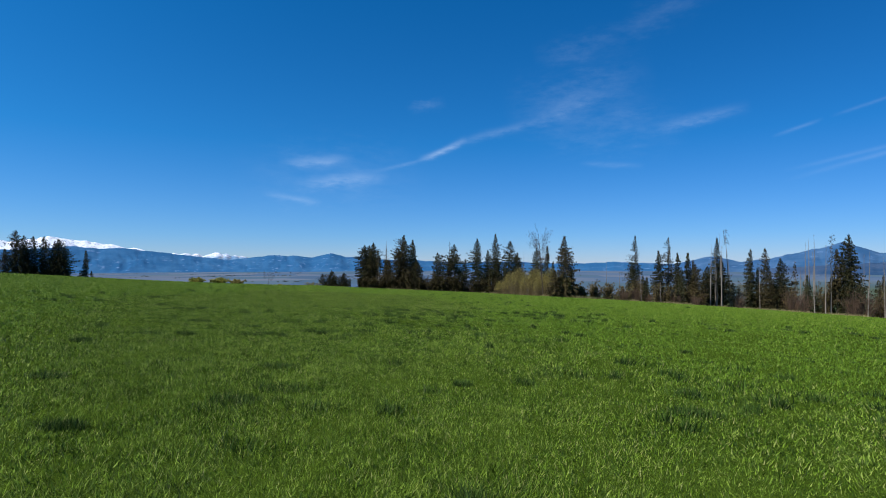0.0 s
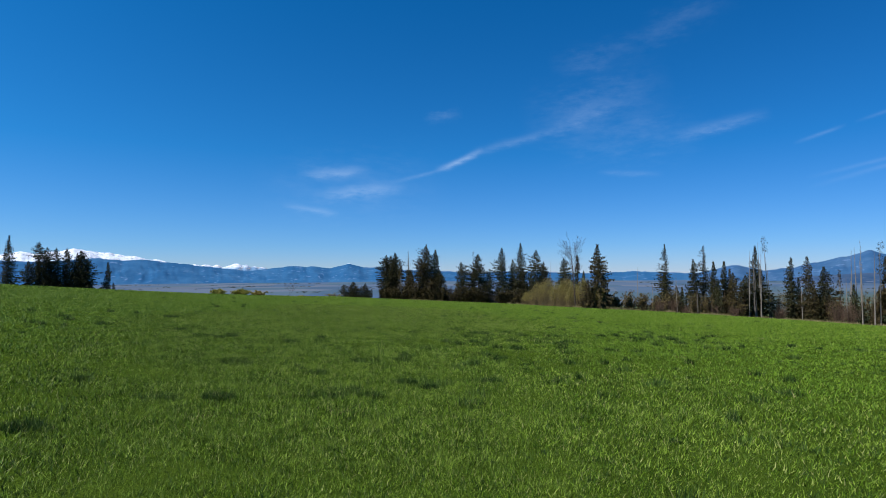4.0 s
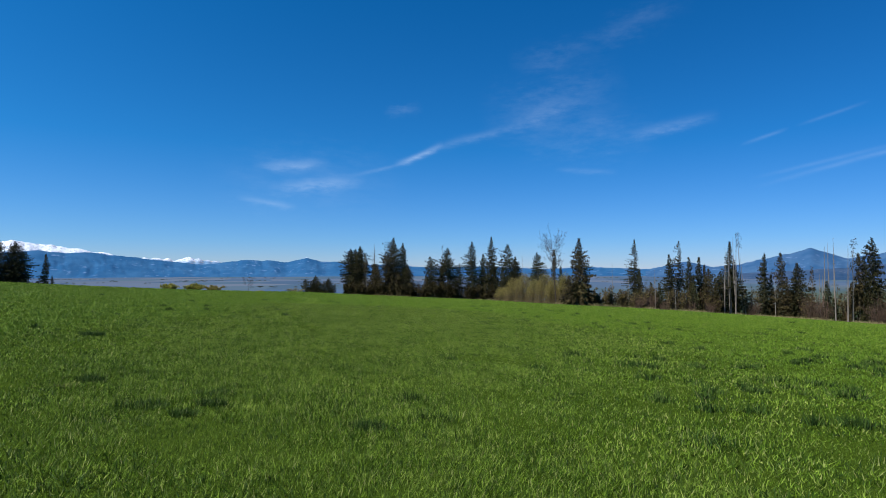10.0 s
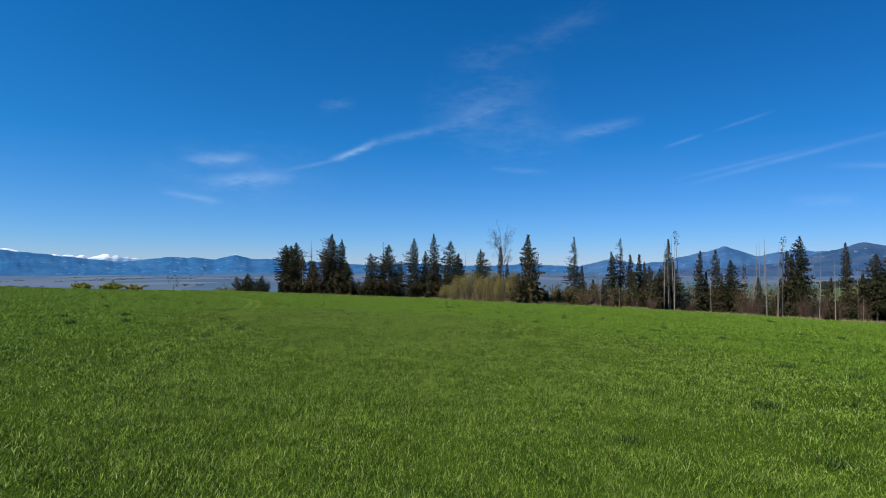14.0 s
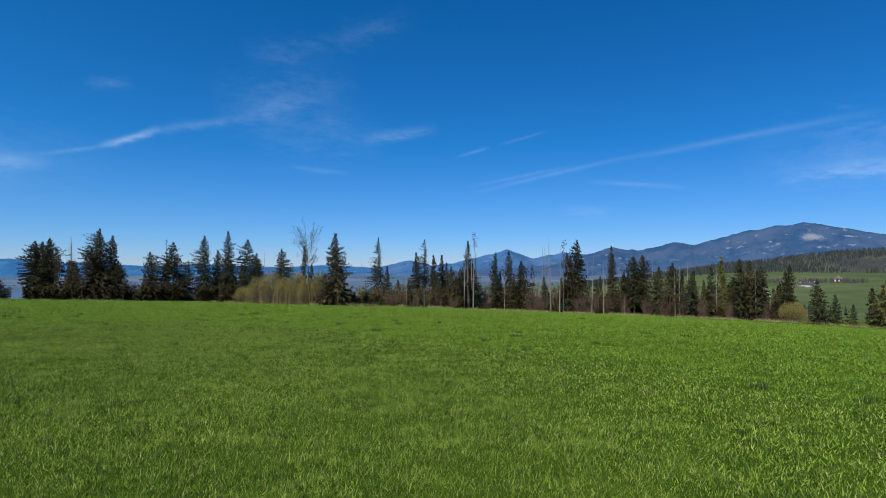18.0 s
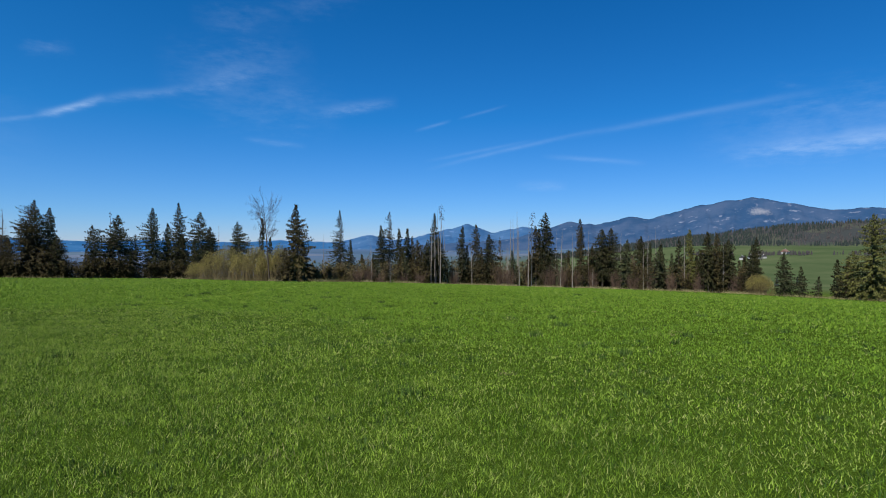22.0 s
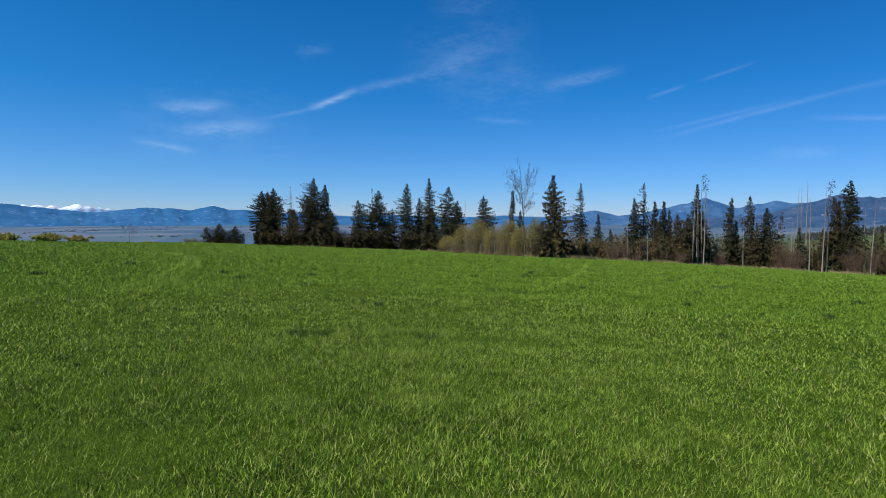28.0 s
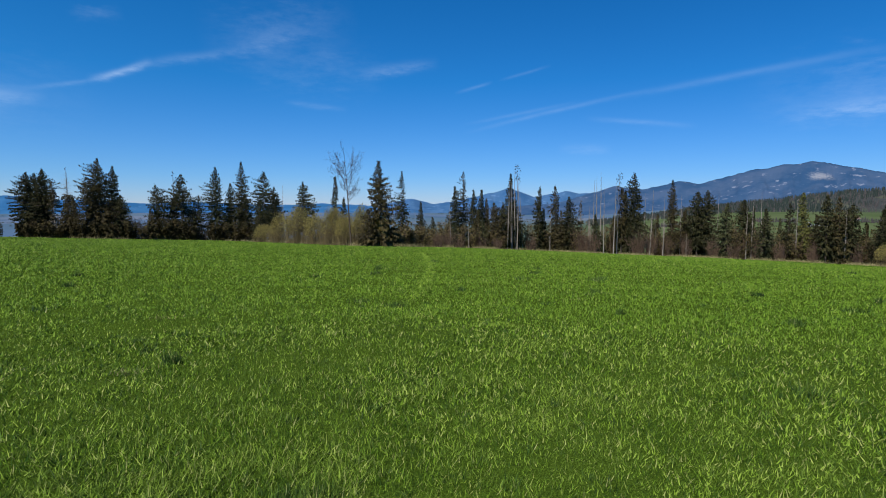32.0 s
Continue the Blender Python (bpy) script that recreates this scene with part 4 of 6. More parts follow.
spruce(90.4, 193.4, 15.1, 2.8, "brownish-green spruce tree at the meadow's edge", taper=0.5, base=0.0, full=0.35, seed=53)
spruce(95.0, 195.6, 25.4, 1.9, "tall slender spruce tree with a bare lower trunk", ragged=0.42, taper=0.5, base=0.1, seed=54)
spruce(96.4, 195.2, 17.5, 2.3, "dark green spruce tree with dense limbs down to the ground", taper=0.5, full=0.35, seed=55)
snag(95.8, 193.8, 26.2, "dead grey conifer trunk standing at the meadow's edge", lean=(-0.03, 0), seed=56)
snag(100.6, 197.8, 28.7, "dead grey conifer trunk with a last green tuft", tuft=0.5, seed=57)
snag(93.0, 191.5, 17.6, "dead grey conifer trunk standing at the meadow's edge", twigs=20, seed=58)
snag(100.2, 195.5, 21.2, "dead grey conifer trunk standing at the meadow's edge", lean=(-0.04, 0), twigs=24, seed=59)
spruce(106.5, 195.6, 22.1, 1.8, "sparse tall spruce tree with thin ragged limbs", ragged=0.48, taper=0.5, seed=60)
spruce(110.3, 197.7, 15.6, 2.0, "narrow dark spruce tree at the meadow's edge", seed=61)
spruce(109.1, 190.3, 22.1, 2.1, "sparse yellowish spruce tree with a thin crown", mat=MAT_SPRUCE_BROWN, ragged=0.5, taper=0.5, dens=0.8, seed=62)
spruce(112.2, 188.2, 18.8, 2.7, "dark green spruce tree with dense limbs down to the ground", taper=0.6, base=0.02, full=0.35, seed=63)
spruce(108.8, 187.2, 13.7, 2.1, "brownish-green spruce tree at the meadow's edge", mat=MAT_SPRUCE_BROWN, seed=64)
spruce(116.9, 187.3, 18.4, 2.0, "dying spruce tree with rusty bare limbs", mat=MAT_SPRUCE_BROWN, bare_top=0.7, bare_low=0.7, ragged=0.5, seed=65)
snag(117.6, 181.0, 24.8, "dead grey conifer trunk standing at the meadow's edge", reach=1.0, seed=66)
snag(119.2, 180.9, 26.6, "dead grey conifer trunk standing at the meadow's edge", reach=1.1, twigs=60, seed=67)
snag(114.7, 181.1, 15.6, "dead grey conifer trunk standing at the meadow's edge", twigs=18, seed=68)
snag(120.1, 175.0, 25.6, "tall thin trunk with a ragged green top", tuft=1.0, twigs=50, seed=69)
spruce(122.5, 175.4, 21.6, 1.5, "sparse tall spruce tree with thin ragged limbs", ragged=0.55, taper=0.5, mat=MAT_SPRUCE_BROWN, base=0.25, seed=70)
spruce(124.1, 171.7, 25.8, 2.5, "tall dense spruce tree with a bare pale lower trunk", taper=0.5, ragged=0.28, base=0.3, full=0.35, seed=71)
spruce(124.9, 175.7, 21.1, 1.9, "narrow dark spruce tree at the meadow's edge", ragged=0.35, seed=72)
snag(127.1, 171.0, 19.9, "dead grey conifer trunk standing at the meadow's edge", twigs=30, seed=73)
spruce(133.9, 171.6, 14.1, 1.8, "brownish-green spruce tree at the meadow's edge", mat=MAT_SPRUCE_BROWN, ragged=0.45, seed=74)
spruce(134.5, 166.8, 24.1, 1.9, "sparse tall spruce tree with thin ragged limbs", ragged=0.45, taper=0.5, mat=MAT_SPRUCE_BROWN, seed=75)
spruce(139.8, 166.6, 15.2, 2.0, "young spruce tree with brownish needles", mat=MAT_SPRUCE_BROWN, seed=76)
spruce(138.5, 160.8, 20.7, 2.7, "dark green spruce tree with dense limbs down to the ground", taper=0.5, base=0.22, dens=1.1, full=0.35, seed=77)
spruce(141.8, 160.5, 21.4, 2.4, "dark green spruce tree with dense limbs down to the ground", taper=0.5, base=0.22, full=0.35, seed=78)
spruce(143.1, 154.4, 17.3, 2.4, "spruce tree with pale bluish-green needles", mat=MAT_SPRUCE_BLUE, taper=0.55, ragged=0.3, full=0.35, seed=79)
snag(145.3, 159.0, 20.1, "dead grey conifer trunk standing at the meadow's edge", twigs=40, seed=80)
spruce(144.2, 150.0, 18.0, 1.8, "narrow dark spruce tree at the meadow's edge", taper=0.5, base=0.28, full=0.35, seed=81)
snag(147.0, 146.4, 20.7, "dead grey conifer trunk standing at the meadow's edge", twigs=14, seed=82)
spruce(145.5, 144.0, 14.5, 2.1, "spruce tree with pale bluish-green needles", mat=MAT_SPRUCE_BLUE, taper=0.5, ragged=0.3, full=0.35, seed=83)
spruce(149.4, 140.3, 17.3, 1.8, "sparse tall spruce tree with thin ragged limbs", ragged=0.5, taper=0.5, dens=0.8, full=0.35, seed=84)
spruce(149.7, 142.8, 13.0, 1.7, "brownish-green spruce tree at the meadow's edge", mat=MAT_SPRUCE_BLUE, ragged=0.4, seed=85)
spruce(151.2, 137.1, 20.1, 1.6, "larch tree with a fresh yellow-green top", mat=MAT_LARCH, ragged=0.45, taper=0.45, base=0.15, name="larch_tree", seed=86)
spruce(153.2, 136.5, 12.0, 1.9, "brownish-green spruce tree at the meadow's edge", mat=MAT_SPRUCE_BLUE, seed=87)
spruce(149.5, 130.5, 18.5, 2.3, "dark green spruce tree with dense limbs down to the ground", taper=0.5, base=0.2, ragged=0.3, full=0.35, seed=88)
spruce(150.9, 128.1, 18.3, 2.0, "brownish-green spruce tree at the meadow's edge", mat=MAT_SPRUCE_BROWN, taper=0.5, base=0.1, ragged=0.35, seed=89)
spruce(152.3, 125.9, 16.5, 2.2, "dark green spruce tree with dense limbs down to the ground", taper=0.5, base=0.2, full=0.35, seed=90)
spruce(153.5, 119.4, 15.0, 2.3, "dark green spruce tree with dense limbs down to the ground", taper=0.6, ragged=0.3, seed=91)
spruce(157.3, 120.7, 17.5, 1.6, "ragged spruce tree with sparse limbs", ragged=0.45, taper=0.5, seed=92)
spruce(152.9, 110.8, 12.3, 2.5, "bushy spruce tree standing beside the meadow", mat=MAT_SPRUCE_BLUE, base=0.0, taper=0.7, seed=93)
spruce(154.7, 107.3, 8.6, 1.7, "young spruce tree with thin limbs", mat=MAT_SPRUCE_BLUE, ragged=0.4, base=0.0, seed=94)
spruce(154.0, 102.8, 5.9, 1.2, "small young spruce tree", mat=MAT_SPRUCE_BLUE, base=0.0, seed=95)
spruce(154.2, 98.5, 10.4, 1.8, "dark green spruce tree with dense limbs down to the ground", base=0.0, seed=96)
spruce(156.0, 96.9, 11.0, 1.7, "spruce tree with brownish needles", mat=MAT_SPRUCE_BROWN, base=0.0, seed=97)
spruce(152.7, 90.5, 21.2, 4.0, "tall larch tree with fresh yellow-green needles", mat=MAT_LARCH, taper=0.45, ragged=0.35, base=0.03, dens=0.9, name="larch_tree", seed=98)
spruce(154.8, 87.4, 15.0, 3.0, "broad larch tree with fresh yellow-green needles", mat=MAT_LARCH, taper=0.5, ragged=0.35, base=0.0, dens=0.9, name="larch_tree", seed=99)
spruce(157.4, 96.3, 13.0, 2.8, "larch tree with pale green needles", mat=MAT_LARCH, taper=0.6, ragged=0.4, base=0.0, dens=0.8, name="larch_tree", seed=100)
willow(21.8, 205.0, 5.6, 3.6, "tall budding willow bush with olive-brown twigs", seed=101)
willow(23.4, 192.9, 8.4, 3.7, "tall budding willow bush with olive-brown twigs", seed=102)
willow(24.6, 181.8, 9.9, 3.5, "tall budding willow bush with olive-brown twigs", seed=103)
willow(25.7, 171.6, 7.4, 3.0, "tall budding willow bush with olive-brown twigs", seed=104)
willow(26.6, 162.9, 8.8, 2.8, "tall budding willow bush with olive-brown twigs", seed=105)
willow(27.4, 157.4, 7.0, 2.5, "tall budding willow bush with olive-brown twigs", seed=106)
willow(29.6, 154.4, 8.7, 2.2, "tall budding willow bush with olive-brown twigs", seed=107)
willow(32.8, 154.2, 7.0, 2.5, "tall budding willow bush with olive-brown twigs", seed=108)
shrub(-180.5, 277.0, 9.0, 3.0, "leafless grey-brown bush behind the meadow's crest", None, stems=60, seed=213)
shrub(-9.5, 252.0, 10.3, 2.1, "leafless grey-brown bush between spruces", None, stems=60, seed=109)
shrub(-7.3, 252.1, 9.4, 2.1, "leafless grey-brown bush between spruces", None, stems=60, seed=110)
shrub(-5.4, 252.2, 8.3, 2.1, "leafless grey-brown bush between spruces", None, stems=60, seed=111)
shrub(53.7, 167.5, 4.5, 1.6, "low rust-brown bush of bare twigs", twig=MAT_RUST, stems=60, seed=112)
shrub(58.1, 170.7, 5.1, 1.9, "low rust-brown bush of bare twigs", twig=MAT_RUST, stems=60, seed=113)
shrub(63.6, 174.4, 3.5, 1.7, "low rust-brown bush of bare twigs", twig=MAT_RUST, stems=60, seed=114)
shrub(74.0, 180.3, 4.5, 1.9, "low rust-brown bush of bare twigs", twig=MAT_RUST, stems=64, seed=115)
shrub(82.7, 184.8, 4.3, 1.9, "low rust-brown bush of bare twigs", twig=MAT_RUST, stems=64, seed=116)
shrub(101.9, 193.6, 6.3, 2.1, "low rust-brown bush of bare twigs", twig=MAT_RUST, stems=64, seed=117)
shrub(112.5, 181.8, 8.8, 2.7, "low rust-brown bush of bare twigs", twig=MAT_RUST, stems=64, seed=118)
shrub(114.9, 179.5, 8.0, 2.7, "low rust-brown bush of bare twigs", twig=MAT_RUST, stems=64, seed=119)
shrub(123.4, 169.9, 10.1, 2.9, "low rust-brown bush of bare twigs", twig=MAT_RUST, stems=64, seed=120)
shrub(126.3, 168.1, 9.3, 2.9, "low rust-brown bush of bare twigs", twig=MAT_RUST, stems=64, seed=121)
shrub(131.5, 165.8, 7.5, 2.2, "low rust-brown bush of bare twigs", twig=MAT_RUST, stems=64, seed=122)
shrub(136.5, 162.7, 8.0, 2.2, "low rust-brown bush of bare twigs", twig=MAT_RUST, stems=64, seed=123)
shrub(139.5, 156.0, 7.3, 2.1, "low rust-brown bush of bare twigs", twig=MAT_RUST, stems=64, seed=124)
shrub(141.8, 150.9, 7.0, 2.1, "low rust-brown bush of bare twigs", twig=MAT_RUST, stems=64, seed=125)
shrub(144.0, 145.6, 6.8, 2.0, "low rust-brown bush of bare twigs", twig=MAT_RUST, stems=64, seed=126)
shrub(146.3, 140.6, 6.6, 1.9, "low rust-brown bush of bare twigs", twig=MAT_RUST, stems=64, seed=127)
shrub(149.2, 133.3, 7.1, 2.1, "low rust-brown bush of bare twigs", twig=MAT_RUST, stems=64, seed=128)
shrub(152.0, 124.0, 6.8, 1.7, "low rust-brown bush of bare twigs", twig=MAT_RUST, stems=64, seed=129)
willow(151.1, 116.4, 6.4, 3.9, "rounded budding bush with yellow-brown leaves", 130, 6000)
shrub(-75.3, 172.9, 1.6, 2.1, "yellow-green bush showing over the meadow's crest", MAT_YELLOW, 4000, size=0.3, stems=70, seed=131)
shrub(-73.3, 184.9, 1.9, 2.9, "yellow-green bush showing over the meadow's crest", MAT_YELLOW, 5000, size=0.3, stems=70, seed=132)
shrub(-71.5, 195.5, 1.7, 2.8, "olive-brown bush showing over the meadow's crest", MAT_BUDS, 2500, size=0.3, seed=133)
bare_tree(-67.9, 219.7, 4.2, 2.0, "small leafless tree with grey twigs", fork=0.15, name="bare_tree", levels=4, seed=134)
shrub(-60.3, 262.7, 1.9, 5.0, "low brown bush at the meadow's edge", MAT_BUDS, 900, seed=135)
shrub(-65.9, 229.2, 0.3, 1.5, "low brown bush at the meadow's edge", MAT_BUDS, 400, seed=136)
spruce(-56.6, 268.2, 6.6, 1.8, "stunted dark spruce with broken leaning tops", base=0.0, ragged=0.2, dens=1.3, taper=0.4, full=0.75, lean=(-0.12, 0), seed=137)
spruce(-54.6, 268.1, 6.2, 2.2, "stunted dark spruce with broken leaning tops", base=0.0, ragged=0.2, dens=1.3, taper=0.4, full=0.75, lean=(0.10, 0), seed=138)
spruce(-53.0, 268.1, 8.4, 1.8, "stunted dark spruce with broken leaning tops", base=0.0, ragged=0.2, dens=1.3, taper=0.4, full=0.75, lean=(0.02, 0), seed=139)
spruce(-51.0, 268.1, 6.0, 2.4, "stunted dark spruce with broken leaning tops", base=0.0, ragged=0.2, dens=1.3, taper=0.4, full=0.75, lean=(-0.15, 0), seed=140)
spruce(-48.9, 268.0, 6.5, 2.2, "stunted dark spruce with broken leaning tops", base=0.0, ragged=0.2, dens=1.3, taper=0.4, full=0.75, lean=(0.22, 0), seed=141)
spruce(-47.3, 268.0, 7.6, 1.6, "stunted dark spruce with broken leaning tops", base=0.0, ragged=0.2, dens=1.3, taper=0.4, full=0.75, lean=(0.05, 0), seed=142)
spruce(-45.7, 268.0, 4.9, 1.6, "stunted dark spruce with broken leaning tops", base=0.0, ragged=0.2, dens=1.3, taper=0.4, full=0.75, lean=(0.30, 0), seed=143)
shrub(-51.4, 267.1, 2.8, 5.2, "dark tangled bush among stunted spruces", MAT_SPRUCE, 2500, size=0.35, stems=60, seed=144)
spruce(79.1, 189.1, 12.4, 2.0, "young spruce tree with brownish needles in the undergrowth", mat=MAT_SPRUCE_BROWN, ragged=0.4, base=0.0, seed=145)
spruce(76.3, 183.1, 10.0, 1.6, "young spruce tree with bluish-green needles in the undergrowth", mat=MAT_SPRUCE_BLUE, ragged=0.35, base=0.0, seed=146)
spruce(153.3, 149.1, 16.7, 1.5, "young dark spruce tree in the undergrowth", ragged=0.3, base=0.0, seed=147)
spruce(135.6, 183.5, 13.2, 2.1, "young spruce tree with brownish needles in the undergrowth", mat=MAT_SPRUCE_BROWN, ragged=0.4, base=0.0, seed=148)
spruce(113.0, 189.6, 10.9, 2.0, "young spruce tree with bluish-green needles in the undergrowth", mat=MAT_SPRUCE_BLUE, ragged=0.35, base=0.0, seed=149)
spruce(58.5, 174.5, 5.4, 1.3, "young dark spruce tree in the undergrowth", ragged=0.3, base=0.0, seed=150)
spruce(164.0, 135.5, 13.7, 1.4, "young spruce tree with brownish needles in the undergrowth", mat=MAT_SPRUCE_BROWN, ragged=0.4, base=0.0, seed=151)
spruce(63.0, 175.7, 7.1, 1.4, "young spruce tree with bluish-green needles in the undergrowth", mat=MAT_SPRUCE_BLUE, ragged=0.35, base=0.0, seed=152)
spruce(151.4, 158.1, 10.5, 1.4, "young dark spruce tree in the undergrowth", ragged=0.3, base=0.0, seed=153)
spruce(113.5, 187.2, 10.0, 2.0, "young spruce tree with brownish needles in the undergrowth", mat=MAT_SPRUCE_BROWN, ragged=0.4, base=0.0, seed=154)
spruce(162.6, 142.3, 13.3, 1.6, "young spruce tree with bluish-green needles in the undergrowth", mat=MAT_SPRUCE_BLUE, ragged=0.35, base=0.0, seed=155)
spruce(123.4, 172.9, 9.9, 2.0, "young dark spruce tree in the undergrowth", ragged=0.3, base=0.0, seed=156)
spruce(151.8, 134.3, 13.6, 1.4, "young spruce tree with brownish needles in the undergrowth", mat=MAT_SPRUCE_BROWN, ragged=0.4, base=0.0, seed=157)
spruce(147.7, 150.4, 14.8, 1.8, "young spruce tree with bluish-green needles in the undergrowth", mat=MAT_SPRUCE_BLUE, ragged=0.35, base=0.0, seed=158)
spruce(139.7, 164.6, 13.7, 1.8, "young dark spruce tree in the undergrowth", ragged=0.3, base=0.0, seed=159)
spruce(102.7, 200.2, 10.0, 2.2, "young spruce tree with brownish needles in the undergrowth", mat=MAT_SPRUCE_BROWN, ragged=0.4, base=0.0, seed=160)
spruce(154.3, 127.9, 15.0, 1.5, "young spruce tree with bluish-green needles in the undergrowth", mat=MAT_SPRUCE_BLUE, ragged=0.35, base=0.0, seed=161)
spruce(169.0, 130.0, 13.8, 1.5, "young dark spruce tree in the undergrowth", ragged=0.3, base=0.0, seed=162)
spruce(153.0, 142.2, 11.3, 1.2, "young spruce tree with brownish needles in the undergrowth", mat=MAT_SPRUCE_BROWN, ragged=0.4, base=0.0, seed=163)
spruce(81.8, 193.6, 13.4, 1.5, "young spruce tree with bluish-green needles in the undergrowth", mat=MAT_SPRUCE_BLUE, ragged=0.35, base=0.0, seed=164)
spruce(91.4, 197.7, 13.3, 1.9, "young dark spruce tree in the undergrowth", ragged=0.3, base=0.0, seed=165)
spruce(161.7, 126.6, 12.4, 1.1, "young spruce tree with brownish needles in the undergrowth", mat=MAT_SPRUCE_BROWN, ragged=0.4, base=0.0, seed=166)
spruce(149.3, 150.3, 16.8, 1.7, "young spruce tree with bluish-green needles in the undergrowth", mat=MAT_SPRUCE_BLUE, ragged=0.35, base=0.0, seed=167)
spruce(146.0, 164.9, 12.2, 1.9, "young dark spruce tree in the undergrowth", ragged=0.3, base=0.0, seed=168)
spruce(138.2, 164.4, 15.0, 1.7, "young spruce tree with brownish needles in the undergrowth", mat=MAT_SPRUCE_BROWN, ragged=0.4, base=0.0, seed=169)
spruce(133.1, 172.4, 12.6, 2.0, "young spruce tree with bluish-green needles in the undergrowth", mat=MAT_SPRUCE_BLUE, ragged=0.35, base=0.0, seed=170)
spruce(66.5, 184.4, 9.7, 1.4, "young dark spruce tree in the undergrowth", ragged=0.3, base=0.0, seed=171)
spruce(123.8, 180.4, 13.5, 2.2, "young spruce tree with brownish needles in the undergrowth", mat=MAT_SPRUCE_BROWN, ragged=0.4, base=0.0, seed=172)
spruce(116.4, 180.5, 13.0, 1.8, "young spruce tree with bluish-green needles in the undergrowth", mat=MAT_SPRUCE_BLUE, ragged=0.35, base=0.0, seed=173)
spruce(146.4, 172.2, 10.5, 1.9, "young dark spruce tree in the undergrowth", ragged=0.3, base=0.0, seed=174)
spruce(166.1, 130.4, 12.0, 1.5, "young spruce tree with brownish needles in the undergrowth", mat=MAT_SPRUCE_BROWN, ragged=0.4, base=0.0, seed=175)
spruce(154.2, 138.9, 15.1, 1.4, "young spruce tree with bluish-green needles in the undergrowth", mat=MAT_SPRUCE_BLUE, ragged=0.35, base=0.0, seed=176)
spruce(114.9, 196.8, 12.3, 1.8, "young dark spruce tree in the undergrowth", ragged=0.3, base=0.0, seed=177)
spruce(143.4, 164.2, 16.4, 1.7, "young spruce tree with brownish needles in the undergrowth", mat=MAT_SPRUCE_BROWN, ragged=0.4, base=0.0, seed=178)
snag(142.8, 148.1, 16.3, "thin bare grey trunk in the undergrowth", twigs=34, seed=179)
snag(134.6, 169.6, 13.8, "thin bare grey trunk in the undergrowth", twigs=34, seed=180)
snag(119.4, 186.6, 15.9, "thin bare grey trunk in the undergrowth", twigs=34, seed=181)
snag(106.5, 189.9, 15.1, "thin bare grey trunk in the undergrowth", twigs=34, seed=182)
snag(117.0, 182.9, 14.9, "thin bare grey trunk in the undergrowth", twigs=34, seed=183)
snag(153.5, 128.2, 16.1, "thin bare grey trunk in the undergrowth", twigs=34, seed=184)
snag(148.6, 157.0, 9.6, "thin bare grey trunk in the undergrowth", twigs=34, seed=185)
snag(92.8, 193.8, 10.8, "thin bare grey trunk in the undergrowth", twigs=34, seed=186)
snag(68.4, 177.3, 7.9, "thin bare grey trunk in the undergrowth", twigs=34, seed=187)
snag(148.8, 144.2, 8.8, "thin bare grey trunk in the undergrowth", twigs=34, seed=188)
snag(61.3, 174.7, 12.1, "thin bare grey trunk in the undergrowth", twigs=34, seed=189)
snag(153.5, 137.7, 15.7, "thin bare grey trunk in the undergrowth", twigs=34, seed=190)
snag(123.9, 177.9, 14.9, "thin bare grey trunk in the undergrowth", twigs=34, seed=191)
snag(115.7, 187.6, 13.7, "thin bare grey trunk in the undergrowth", twigs=34, seed=192)
snag(131.2, 169.5, 9.5, "thin bare grey trunk in the undergrowth", twigs=34, seed=193)
snag(96.8, 195.7, 11.9, "thin bare grey trunk in the undergrowth", twigs=34, seed=194)
snag(134.8, 161.6, 7.2, "thin bare grey trunk in the undergrowth", twigs=34, seed=195)
snag(118.2, 184.1, 9.4, "thin bare grey trunk in the undergrowth", twigs=34, seed=196)
snag(142.1, 167.9, 11.6, "thin bare grey trunk in the undergrowth", twigs=34, seed=197)
snag(145.5, 152.8, 12.5, "thin bare grey trunk in the undergrowth", twigs=34, seed=198)
bare_tree(147.1, 154.4, 13.3, 1.9, "young leafless tree with brown twigs", fork=0.12, levels=4, mat=MAT_RUST, seed=199)
bare_tree(151.5, 142.6, 12.6, 1.3, "young leafless tree with brown twigs", fork=0.12, levels=4, mat=MAT_RUST, seed=200)
bare_tree(152.4, 135.2, 11.5, 1.6, "young leafless tree with brown twigs", fork=0.12, levels=4, mat=MAT_RUST, seed=201)
bare_tree(124.5, 182.5, 10.7, 1.6, "young leafless tree with brown twigs", fork=0.12, levels=4, mat=MAT_RUST, seed=202)
bare_tree(150.2, 132.3, 9.6, 1.3, "young leafless tree with brown twigs", fork=0.12, levels=4, mat=MAT_RUST, seed=203)
bare_tree(153.8, 132.2, 12.7, 1.3, "young leafless tree with brown twigs", fork=0.12, levels=4, mat=MAT_RUST, seed=204)
bare_tree(147.2, 155.3, 14.1, 1.8, "young leafless tree with brown twigs", fork=0.12, levels=4, mat=MAT_RUST, seed=205)
bare_tree(147.5, 147.9, 14.6, 1.9, "young leafless tree with brown twigs", fork=0.12, levels=4, mat=MAT_RUST, seed=206)
bare_tree(131.3, 175.5, 11.8, 1.8, "young leafless tree with brown twigs", fork=0.12, levels=4, mat=MAT_RUST, seed=207)
bare_tree(109.9, 194.0, 11.1, 1.8, "young leafless tree with brown twigs", fork=0.12, levels=4, mat=MAT_RUST, seed=208)
bare_tree(156.6, 133.0, 10.9, 1.3, "young leafless tree with brown twigs", fork=0.12, levels=4, mat=MAT_RUST, seed=209)
